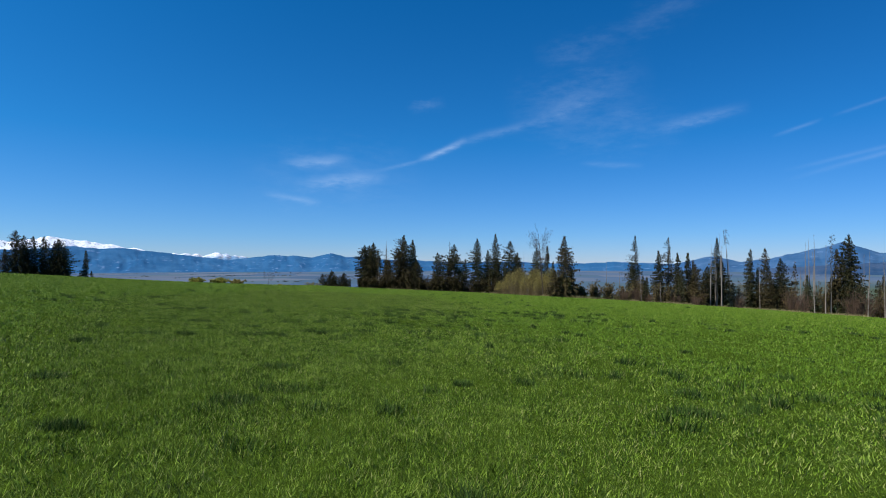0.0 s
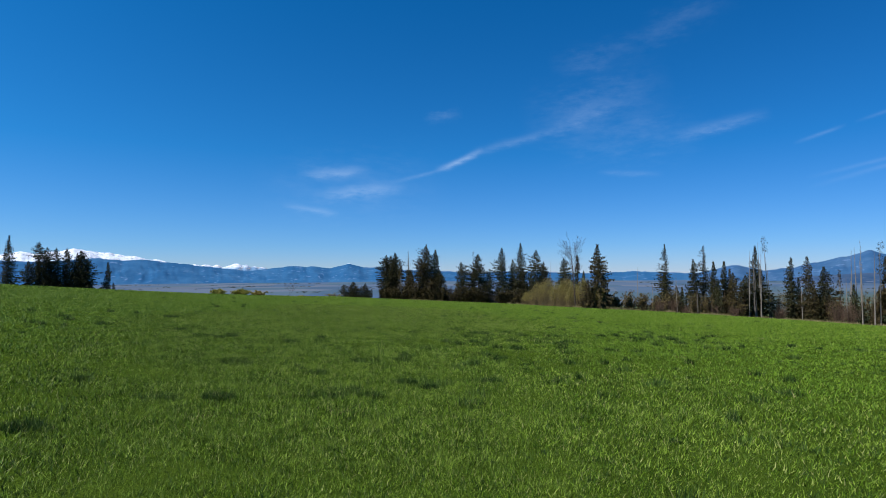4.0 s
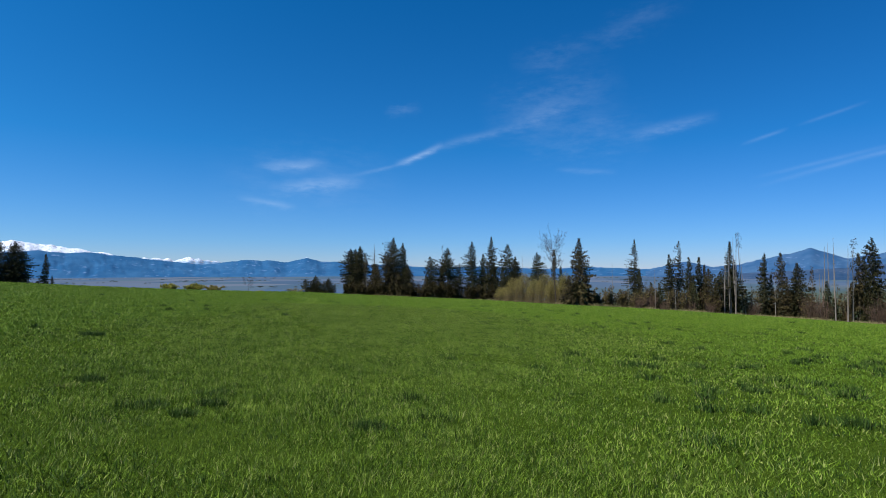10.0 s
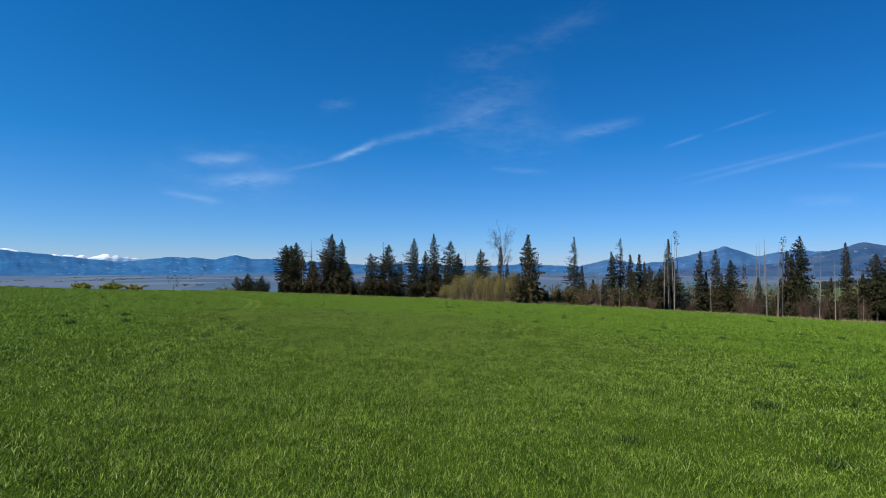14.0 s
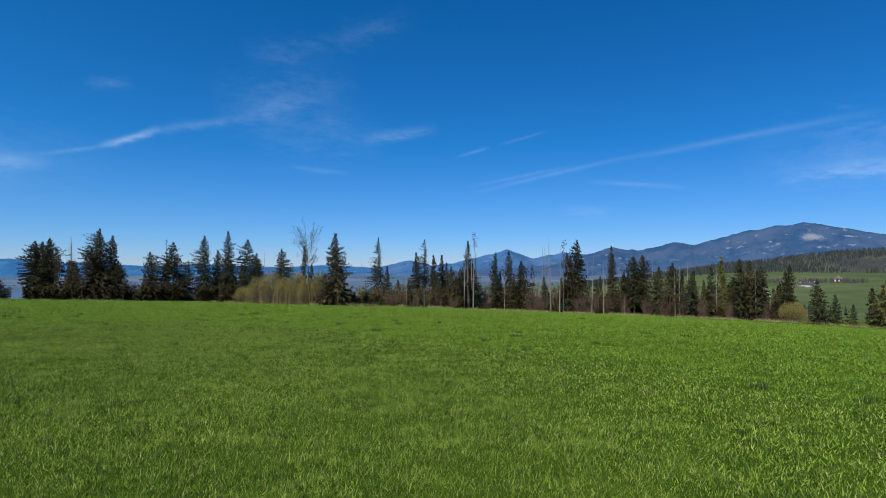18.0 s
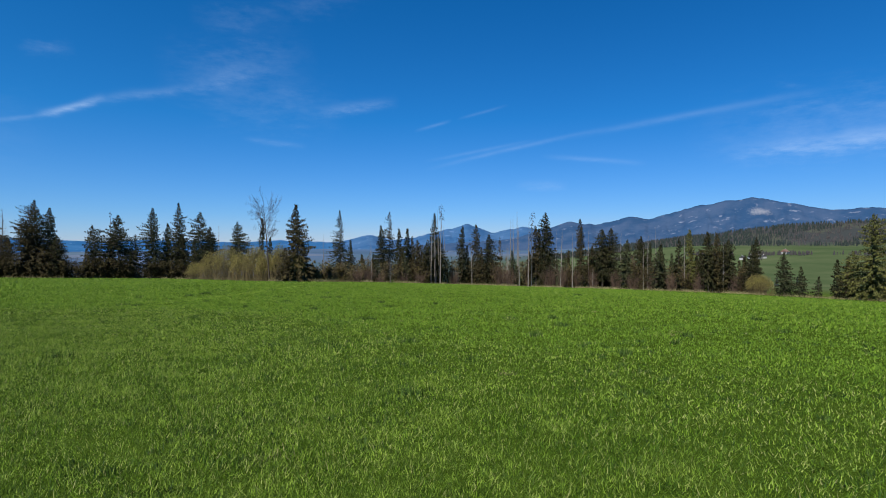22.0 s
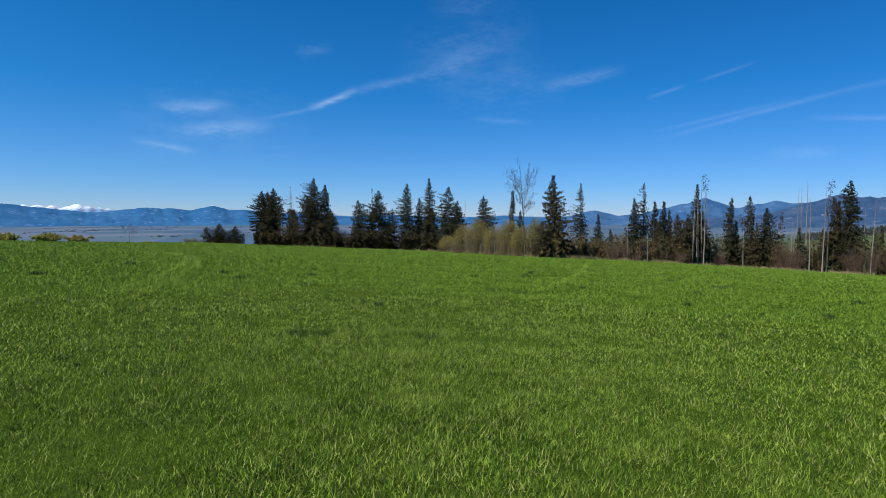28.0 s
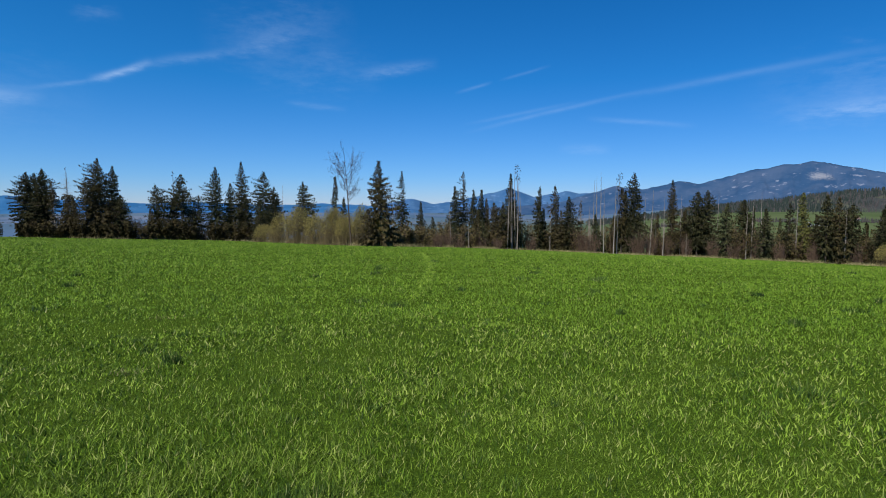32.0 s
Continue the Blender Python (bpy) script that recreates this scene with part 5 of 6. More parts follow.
bare_tree(157.3, 134.1, 14.2, 1.5, "young leafless tree with brown twigs", fork=0.12, levels=4, mat=MAT_RUST, seed=210)
bare_tree(150.8, 147.9, 12.7, 1.8, "young leafless tree with brown twigs", fork=0.12, levels=4, mat=MAT_RUST, seed=211)
bare_tree(122.7, 181.5, 10.8, 2.1, "young leafless tree with brown twigs", fork=0.12, levels=4, mat=MAT_RUST, seed=212)
shrub(38.4, 159.8, 5.8, 1.6, "tall brown brush of bare twigs and small leaves", MAT_BRUSH, 1300, size=0.34, twig=MAT_RUST, stems=26, seed=221)
shrub(38.9, 157.6, 4.6, 1.4, "tall brown brush of bare twigs and small leaves", MAT_BRUSH, 1300, size=0.34, twig=MAT_RUST, stems=26, seed=222)
shrub(44.7, 166.9, 7.6, 2.1, "tall brown brush of bare twigs and small leaves", MAT_BRUSH, 1300, size=0.34, twig=MAT_RUST, stems=26, seed=223)
shrub(43.6, 161.4, 6.2, 1.6, "tall brown brush of bare twigs and small leaves", MAT_BRUSH, 1300, size=0.34, twig=MAT_RUST, stems=26, seed=224)
shrub(48.7, 168.6, 6.3, 1.8, "tall brown brush of bare twigs and small leaves", MAT_BRUSH, 1300, size=0.34, twig=MAT_RUST, stems=26, seed=225)
shrub(49.5, 167.0, 7.0, 2.1, "tall brown brush of bare twigs and small leaves", MAT_BRUSH, 1300, size=0.34, twig=MAT_RUST, stems=26, seed=226)
shrub(54.3, 172.9, 6.3, 2.2, "tall brown brush of bare twigs and small leaves", MAT_BRUSH, 1300, size=0.34, twig=MAT_RUST, stems=26, seed=227)
shrub(55.4, 171.8, 6.7, 2.1, "tall brown brush of bare twigs and small leaves", MAT_BRUSH, 1300, size=0.34, twig=MAT_RUST, stems=26, seed=228)
shrub(60.0, 176.8, 8.0, 2.1, "tall brown brush of bare twigs and small leaves", MAT_BRUSH, 1300, size=0.34, twig=MAT_RUST, stems=26, seed=229)
shrub(61.8, 176.8, 6.2, 1.7, "tall brown brush of bare twigs and small leaves", MAT_BRUSH, 1300, size=0.34, twig=MAT_RUST, stems=26, seed=230)
shrub(-37.7, 261.9, 5.1, 2.2, "dark undergrowth bush among the spruces", MAT_SPRUCE_BROWN, 1500, size=0.5, stems=24, seed=231)
shrub(-35.3, 260.7, 6.4, 2.2, "dark undergrowth bush among the spruces", MAT_SPRUCE_BROWN, 1500, size=0.5, stems=24, seed=232)
shrub(-31.7, 258.8, 6.1, 2.2, "dark undergrowth bush among the spruces", MAT_SPRUCE_BROWN, 1500, size=0.5, stems=24, seed=233)
shrub(-29.3, 257.6, 4.9, 2.2, "dark undergrowth bush among the spruces", MAT_SPRUCE_BROWN, 1500, size=0.5, stems=24, seed=234)
shrub(-26.6, 256.3, 5.7, 2.2, "dark undergrowth bush among the spruces", MAT_SPRUCE_BROWN, 1500, size=0.5, stems=24, seed=235)
shrub(-23.3, 254.7, 5.6, 2.2, "dark undergrowth bush among the spruces", MAT_SPRUCE_BROWN, 1500, size=0.5, stems=24, seed=236)
shrub(-21.5, 253.9, 7.2, 2.3, "dark undergrowth bush among the spruces", MAT_SPRUCE_BROWN, 1500, size=0.5, stems=24, seed=237)
shrub(-18.5, 252.5, 6.2, 2.3, "dark undergrowth bush among the spruces", MAT_SPRUCE_BROWN, 1500, size=0.5, stems=24, seed=238)
shrub(-15.8, 251.3, 7.4, 2.3, "dark undergrowth bush among the spruces", MAT_SPRUCE_BROWN, 1500, size=0.5, stems=24, seed=239)
shrub(-12.5, 249.9, 8.0, 2.3, "dark undergrowth bush among the spruces", MAT_SPRUCE_BROWN, 1500, size=0.5, stems=24, seed=240)
shrub(-10.1, 248.8, 6.6, 2.3, "dark undergrowth bush among the spruces", MAT_SPRUCE_BROWN, 1500, size=0.5, stems=24, seed=241)
shrub(-5.0, 243.0, 5.7, 2.2, "dark undergrowth bush among the spruces", MAT_SPRUCE_BROWN, 1300, size=0.5, stems=24, seed=242)
shrub(-2.3, 242.5, 6.5, 2.2, "dark undergrowth bush among the spruces", MAT_SPRUCE_BROWN, 1300, size=0.5, stems=24, seed=243)
shrub(0.8, 242.0, 7.0, 2.2, "dark undergrowth bush among the spruces", MAT_SPRUCE_BROWN, 1300, size=0.5, stems=24, seed=244)
shrub(3.6, 241.6, 6.8, 2.2, "dark undergrowth bush among the spruces", MAT_SPRUCE_BROWN, 1300, size=0.5, stems=24, seed=245)
shrub(6.7, 241.2, 6.3, 2.3, "dark undergrowth bush among the spruces", MAT_SPRUCE_BROWN, 1300, size=0.5, stems=24, seed=246)
shrub(13.5, 240.2, 6.1, 2.3, "dark undergrowth bush among the spruces", MAT_SPRUCE_BROWN, 1300, size=0.5, stems=24, seed=247)
shrub(16.1, 239.9, 7.1, 2.4, "dark undergrowth bush among the spruces", MAT_SPRUCE_BROWN, 1300, size=0.5, stems=24, seed=248)
shrub(20.1, 239.3, 8.3, 2.4, "dark undergrowth bush among the spruces", MAT_SPRUCE_BROWN, 1300, size=0.5, stems=24, seed=249)
shrub(23.1, 238.9, 10.3, 2.4, "dark undergrowth bush among the spruces", MAT_SPRUCE_BROWN, 1300, size=0.5, stems=24, seed=250)
shrub(25.9, 238.6, 9.4, 2.4, "dark undergrowth bush among the spruces", MAT_SPRUCE_BROWN, 1300, size=0.5, stems=24, seed=251)
shrub(61.6, 178.2, 9.8, 1.8, "tall brown brush of bare twigs and small leaves", MAT_BRUSH, 1300, size=0.34, twig=MAT_RUST, stems=26, seed=252)
shrub(69.2, 181.1, 8.4, 2.2, "tall brown brush of bare twigs and small leaves", MAT_BRUSH, 1300, size=0.34, twig=MAT_RUST, stems=26, seed=253)
shrub(72.9, 180.9, 7.4, 1.8, "tall brown brush of bare twigs and small leaves", MAT_BRUSH, 1300, size=0.34, twig=MAT_RUST, stems=26, seed=254)
shrub(83.3, 189.8, 9.7, 2.7, "tall brown brush of bare twigs and small leaves", MAT_BRUSH, 1300, size=0.34, twig=MAT_RUST, stems=26, seed=255)
shrub(85.2, 187.3, 8.1, 2.5, "tall brown brush of bare twigs and small leaves", MAT_BRUSH, 1300, size=0.34, twig=MAT_RUST, stems=26, seed=256)
shrub(93.2, 194.0, 7.8, 2.1, "tall brown brush of bare twigs and small leaves", MAT_BRUSH, 1300, size=0.34, twig=MAT_RUST, stems=26, seed=257)
shrub(103.9, 197.6, 12.3, 2.2, "tall brown brush of bare twigs and small leaves", MAT_BRUSH, 1300, size=0.34, twig=MAT_RUST, stems=26, seed=258)
shrub(109.2, 200.4, 11.8, 2.7, "tall brown brush of bare twigs and small leaves", MAT_BRUSH, 1300, size=0.34, twig=MAT_RUST, stems=26, seed=259)
shrub(111.6, 197.7, 9.4, 2.2, "tall brown brush of bare twigs and small leaves", MAT_BRUSH, 1300, size=0.34, twig=MAT_RUST, stems=26, seed=260)
shrub(111.5, 190.0, 10.0, 2.1, "tall brown brush of bare twigs and small leaves", MAT_BRUSH, 1300, size=0.34, twig=MAT_RUST, stems=26, seed=261)
shrub(112.8, 183.9, 10.0, 3.0, "tall brown brush of bare twigs and small leaves", MAT_BRUSH, 1300, size=0.34, twig=MAT_RUST, stems=26, seed=262)
shrub(120.2, 187.2, 11.3, 2.1, "tall brown brush of bare twigs and small leaves", MAT_BRUSH, 1300, size=0.34, twig=MAT_RUST, stems=26, seed=263)
shrub(121.3, 182.6, 12.9, 2.3, "tall brown brush of bare twigs and small leaves", MAT_BRUSH, 1300, size=0.34, twig=MAT_RUST, stems=26, seed=264)
shrub(120.3, 177.5, 12.4, 2.3, "tall brown brush of bare twigs and small leaves", MAT_BRUSH, 1300, size=0.34, twig=MAT_RUST, stems=26, seed=265)
shrub(127.9, 176.5, 11.4, 3.0, "tall brown brush of bare twigs and small leaves", MAT_BRUSH, 1300, size=0.34, twig=MAT_RUST, stems=26, seed=266)
shrub(125.8, 171.3, 12.1, 2.1, "tall brown brush of bare twigs and small leaves", MAT_BRUSH, 1300, size=0.34, twig=MAT_RUST, stems=26, seed=267)
shrub(131.2, 169.7, 10.6, 2.2, "tall brown brush of bare twigs and small leaves", MAT_BRUSH, 1300, size=0.34, twig=MAT_RUST, stems=26, seed=268)
shrub(132.7, 165.6, 9.1, 2.0, "tall brown brush of bare twigs and small leaves", MAT_BRUSH, 1300, size=0.34, twig=MAT_RUST, stems=26, seed=269)
shrub(141.4, 167.7, 12.4, 2.3, "tall brown brush of bare twigs and small leaves", MAT_BRUSH, 1300, size=0.34, twig=MAT_RUST, stems=26, seed=270)
shrub(146.1, 166.6, 15.0, 3.0, "tall brown brush of bare twigs and small leaves", MAT_BRUSH, 1300, size=0.34, twig=MAT_RUST, stems=26, seed=271)
shrub(143.9, 161.8, 12.5, 2.2, "tall brown brush of bare twigs and small leaves", MAT_BRUSH, 1300, size=0.34, twig=MAT_RUST, stems=26, seed=272)
shrub(144.2, 158.2, 12.1, 2.7, "tall brown brush of bare twigs and small leaves", MAT_BRUSH, 1300, size=0.34, twig=MAT_RUST, stems=26, seed=273)
shrub(143.1, 151.4, 13.2, 2.6, "tall brown brush of bare twigs and small leaves", MAT_BRUSH, 1300, size=0.34, twig=MAT_RUST, stems=26, seed=274)
shrub(143.6, 149.6, 10.7, 2.0, "tall brown brush of bare twigs and small leaves", MAT_BRUSH, 1300, size=0.34, twig=MAT_RUST, stems=26, seed=275)
shrub(144.2, 146.5, 10.3, 1.7, "tall brown brush of bare twigs and small leaves", MAT_BRUSH, 1300, size=0.34, twig=MAT_RUST, stems=26, seed=276)
shrub(147.7, 142.5, 10.7, 2.0, "tall brown brush of bare twigs and small leaves", MAT_BRUSH, 1300, size=0.34, twig=MAT_RUST, stems=26, seed=277)
shrub(152.0, 141.5, 11.1, 2.2, "tall brown brush of bare twigs and small leaves", MAT_BRUSH, 1300, size=0.34, twig=MAT_RUST, stems=26, seed=278)
shrub(148.7, 137.3, 9.8, 2.1, "tall brown brush of bare twigs and small leaves", MAT_BRUSH, 1300, size=0.34, twig=MAT_RUST, stems=26, seed=279)
shrub(154.9, 138.4, 12.2, 2.2, "tall brown brush of bare twigs and small leaves", MAT_BRUSH, 1300, size=0.34, twig=MAT_RUST, stems=26, seed=280)
shrub(153.0, 132.3, 13.0, 1.8, "tall brown brush of bare twigs and small leaves", MAT_BRUSH, 1300, size=0.34, twig=MAT_RUST, stems=26, seed=281)
shrub(152.3, 129.6, 13.0, 2.2, "tall brown brush of bare twigs and small leaves", MAT_BRUSH, 1300, size=0.34, twig=MAT_RUST, stems=26, seed=282)
shrub(154.8, 128.1, 11.4, 1.8, "tall brown brush of bare twigs and small leaves", MAT_BRUSH, 1300, size=0.34, twig=MAT_RUST, stems=26, seed=283)
shrub(153.9, 122.9, 10.4, 1.6, "tall brown brush of bare twigs and small leaves", MAT_BRUSH, 1300, size=0.34, twig=MAT_RUST, stems=26, seed=284)
shrub(158.4, 123.1, 12.4, 1.7, "tall brown brush of bare twigs and small leaves", MAT_BRUSH, 1300, size=0.34, twig=MAT_RUST, stems=26, seed=285)
snag(89.5, 189.2, 22.2, "tall thin pale trunk with a few broken twigs", twigs=60, reach=1.1, seed=286)
snag(92.4, 191.2, 21.5, "tall thin pale trunk with a few broken twigs", twigs=60, reach=1.1, seed=287)
snag(93.5, 189.8, 23.5, "tall thin pale trunk with a few broken twigs", twigs=60, reach=1.1, seed=288)
snag(116.0, 181.1, 23.5, "tall thin pale trunk with a few broken twigs", twigs=60, reach=1.1, seed=289)
snag(115.6, 175.9, 20.6, "tall thin pale trunk with a few broken twigs", twigs=60, reach=1.1, seed=290)
snag(117.6, 173.8, 22.7, "tall thin pale trunk with a few broken twigs", twigs=60, reach=1.1, seed=291)
snag(125.6, 167.1, 20.0, "tall thin pale trunk with a few broken twigs", twigs=60, reach=1.1, seed=292)
snag(129.4, 165.5, 18.5, "tall thin pale trunk with a few broken twigs", twigs=60, reach=1.1, seed=293)
snag(137.0, 165.6, 20.0, "tall thin pale trunk with a few broken twigs", twigs=60, reach=1.1, seed=294)
snag(143.5, 146.9, 17.6, "tall thin pale trunk with a few broken twigs", twigs=60, reach=1.1, seed=295)
snag(148.6, 137.6, 17.9, "tall thin pale trunk with a few broken twigs", twigs=60, reach=1.1, seed=296)
snag(151.5, 130.3, 15.5, "tall thin pale trunk with a few broken twigs", twigs=60, reach=1.1, seed=297)
snag(150.6, 126.5, 15.6, "tall thin pale trunk with a few broken twigs", twigs=60, reach=1.1, seed=298)
shrub(-5.3, 243.2, 5.2, 2.2, "leafless grey-brown bush between spruces", None, stems=60, seed=299)
shrub(10.2, 243.8, 6.0, 2.3, "leafless grey-brown bush between spruces", None, stems=60, seed=300)
shrub(1.6, 243.4, 5.6, 2.2, "leafless grey-brown bush between spruces", None, stems=60, seed=301)
shrub(7.9, 243.7, 4.8, 2.3, "leafless grey-brown bush between spruces", None, stems=60, seed=302)
shrub(1.0, 243.4, 4.8, 2.2, "leafless grey-brown bush between spruces", None, stems=60, seed=303)
shrub(1.2, 243.4, 4.6, 2.2, "leafless grey-brown bush between spruces", None, stems=60, seed=304)
shrub(5.0, 243.6, 4.9, 2.3, "leafless grey-brown bush between spruces", None, stems=60, seed=305)

snag(19.0, 247.2, 16.4, "broken dead trunk leaning against a spruce", lean=(-0.69, 0), twigs=50, reach=1.3, tuft=0.6, mat=MAT_BARK, seed=306)

# ---- the side valley: wooded hill, copses, a farmstead ----
def far_wood(name, label, spots, lo, hi, material, seed, stout=1.0):
    """Many small ragged conifers as one stand: each a narrow cone of eight uneven flaps."""
    rng = np.random.default_rng(seed)
    n = len(spots)
    z = ground_z(spots[:, 0], spots[:, 1])
    h = rng.uniform(lo, hi, n)
    w = h * rng.uniform(0.14, 0.24, n) * stout
    tiers = 2
    vs, fs = [], []
    for t in range(tiers):
        a = rng.uniform(0, 6.283, n)[:, None] + np.arange(5) * 1.2566
        rad = (w * (1.0 - 0.38 * t))[:, None] * rng.uniform(0.7, 1.25, (n, 5))
        low = z[:, None] + (h * (0.06 + 0.40 * t))[:, None] + rng.normal(0, .3, (n, 5))
        ring = np.stack([spots[:, 0, None] + rad * np.cos(a), spots[:, 1, None] + rad * np.sin(a), low], -1)
        tip = np.stack([spots[:, 0], spots[:, 1], z + h * (0.62 + 0.38 * t)], -1)[:, None]
        vs.append(np.concatenate([ring, tip], 1).reshape(-1, 3))
        k = np.arange(5)
        f = np.stack([k, (k + 1) % 5, np.full(5, 5)], -1)
        fs.append((np.arange(n)[:, None, None] * 6 + f).reshape(-1, 3) + t * n * 6)
    ob = part(name, mesh_of(name, np.concatenate(vs), np.concatenate(fs)), material)
    return tagged(ob, label, "woods", kind="stuff")


def scattered(rng, n, az0, az1, r0, r1, thr, scale, seed):
    a, r = np.radians(rng.uniform(az0, az1, n)), np.sqrt(rng.uniform(r0 * r0, r1 * r1, n))
    x, y = MID[0] + r * np.sin(a), MID[1] + r * np.cos(a)
    k = fbm(x / scale, y / scale, 3, seed) > thr
    return np.stack([x[k], y[k]], 1)


MAT_FAR_WOOD = foliage("far_spruce_wood", (0.012, 0.020, 0.018), (0.022, 0.034, 0.030), (0.040, 0.050, 0.042), 0.05)
MAT_FAR_BROWN = foliage("far_leafless_wood", (0.030, 0.029, 0.032), (0.055, 0.051, 0.052), (0.085, 0.076, 0.070), 0.05)
rng = np.random.default_rng(77)
far_wood("hill_wood", "dark spruce wood covering the hill above the pasture", scattered(rng, 8500, 43, 118, 1230, 1640, 0.44, 110, 3), 6, 11, MAT_FAR_WOOD, 1)
far_wood("hill_wood_brown", "leafless brown wood on the hill above the pasture", scattered(rng, 6000, 43, 118, 1240, 1640, 0.36, 90, 9), 5, 9, MAT_FAR_BROWN, 2)
far_wood("valley_copse", "scattered dark copses in the valley fields", scattered(rng, 6000, -45, 44, 1500, 3400, 0.70, 130, 14), 1.5, 3, MAT_FAR_WOOD, 3, 14.0)
far_wood("pasture_hedge", "thin line of bare trees across the pasture", scattered(rng, 1500, 46, 100, 960, 985, 0.47, 60, 21), 4, 8, MAT_FAR_BROWN, 4)
far_wood("slope_wood", "young dark conifers on the slope below the meadow", scattered(rng, 1200, 20, 66, 300, 420, 0.55, 40, 25), 3, 7, MAT_FAR_WOOD, 5)

MAT_PLASTER = Mat("house_plaster", 0.9).color((0.42, 0.41, 0.40)).m
MAT_ROOF = bark("house_roof", (0.05, 0.05, 0.055), (0.12, 0.11, 0.11), 2.0)
MAT_ROOF_RED = bark("barn_roof", (0.16, 0.10, 0.08), (0.26, 0.17, 0.13), 2.0)
MAT_GLASS = Mat("window_pane", 0.1, 0.6).color((0.03, 0.035, 0.04)).m


def box(w, d, z0, z1, x=0.0, y=0.0):
    v = [(x + sx * w / 2, y + sy * d / 2, z) for z in (z0, z1) for sx, sy in ((-1, -1), (1, -1), (1, 1), (-1, 1))]
    return np.array(v), np.array([[3, 2, 1, 0], [4, 5, 6, 7], [0, 1, 5, 4], [1, 2, 6, 5], [2, 3, 7, 6], [3, 0, 4, 7]])


def house(bearing, r, w, d, eave, label, turn=20, roof_mat=None):
    a = radians(bearing)
    x, y = MID[0] + r * math.sin(a), MID[1] + r * math.cos(a)
    ob = thing("house", x, y, float(ground_z(x, y)), label, "house", "farmstead in the side valley", turn)
    part("wall", mesh_of("wall", *box(w, d, -1.5, eave)), MAT_PLASTER, ob)
    top, o = eave + d * 0.42, 0.6
    v = np.array([(sx * (w / 2 + o), sy * (d / 2 + o), eave - 0.3) for sx, sy in ((-1, -1), (1, -1), (1, 1), (-1, 1))] + [(-w / 2 - o, 0, top), (w / 2 + o, 0, top)])
    roof = bmesh.new()
    vv = [roof.verts.new(c) for c in v]
    for f in ((0, 1, 5, 4), (2, 3, 4, 5), (3, 0, 4), (1, 2, 5), (3, 2, 1, 0)):
        roof.faces.new([vv[i] for i in f])
    rf = part("roof", roof, roof_mat or MAT_ROOF, ob)
    part("chimney", mesh_of("chimney", *box(0.8, 0.8, eave, top + 1.0, w * 0.2, 0.4)), MAT_PLASTER, rf)
    for k in (-0.3, 0.0, 0.3):
        part("window", mesh_of("window", *box(1.2, 0.12, 1.2, 2.6, w * k, -d / 2 - 0.05)), MAT_GLASS, ob)
    return ob


house(61.3, 900, 9, 7, 3.0, "white farmhouse with a dark pitched roof")
house(62.0, 920, 8, 6, 2.6, "low outbuilding with a dark pitched roof", 60)
house(62.6, 905, 10, 7, 3.2, "white farmhouse with a grey roof in the valley", 5)
house(63.0, 925, 7, 6, 2.6, "small house with a dark roof", 40)
house(64.6, 1000, 17, 9, 3.0, "long barn with a weathered brown roof", 12, MAT_ROOF_RED)
house(59.6, 720, 6, 5, 2.2, "small pale cottage below the meadow", 25)

# ---- meadow grass ----
def grass_material(name, dark, mid, pale, straw=0.08, calm=0.0, sward=0.15):
    dark, pale = (tuple(v + (w - v) * calm for v, w in zip(c, mid)) for c in (dark, pale))
    deep = tuple(v * (0.35 + 0.5 * calm) for v in dark)
    m = Mat(name, 0.6, 0.12)
    c = m.ramp(m.geo.outputs["Random Per Island"], (0.0, deep), (0.37, dark), (0.64, mid), (0.95 - straw, pale), (1.0, tuple(v + (w - v) * calm for v, w in zip((0.40, 0.39, 0.16), pale))))
    patch = m.ramp(m.noise(0.35, 4, 0.6), (0.35, (0, 0, 0)), (0.68, (1, 1, 1)))
    c = m.mix(m.math("MULTIPLY", patch, 0.35), c, dark)
    c = m.mix(m.math("MULTIPLY", m.ramp(m.noise(1.6, 3), (0.45, (0, 0, 0)), (0.75, (1, 1, 1))), 0.35), c, pale)
    c = m.mix(m.math("MULTIPLY", m.ramp(m.noise(8.0, 4, 0.65), (0.47, (0, 0, 0)), (0.62, (1, 1, 1))), 0.45), c, deep)
    sep = m.t.nodes.new("ShaderNodeSeparateXYZ")   # blade colour is darker towards the southern end
    m.link(m.co, sep.inputs[0])
    south = m.math("SUBTRACT", 1.0, m.math("DIVIDE", m.math("SUBTRACT", sep.outputs[1], 20.0), 26.0, clamp=True))
    c = m.mix(m.math("MULTIPLY", south, m.math("MULTIPLY_ADD", m.noise(0.5, 4, 0.65), 1.2, -0.1)), c, (0.72, 0.80, 0.72), "MULTIPLY")
    up = m.t.nodes.new("ShaderNodeVectorMath")    # blades side by side share the sward's own slope
    up.operation = "MULTIPLY_ADD"
    m.link(m.geo.outputs["Normal"], up.inputs[0])
    up.inputs[1].default_value, up.inputs[2].default_value = (1 - sward,) * 3, (0, 0, sward)
    unit = m.t.nodes.new("ShaderNodeVectorMath")
    unit.operation = "NORMALIZE"
    m.link(up.outputs[0], unit.inputs[0])
    m.link(unit.outputs[0], m.b.inputs["Normal"])
    return m.color(c).thin(0.2, c).m


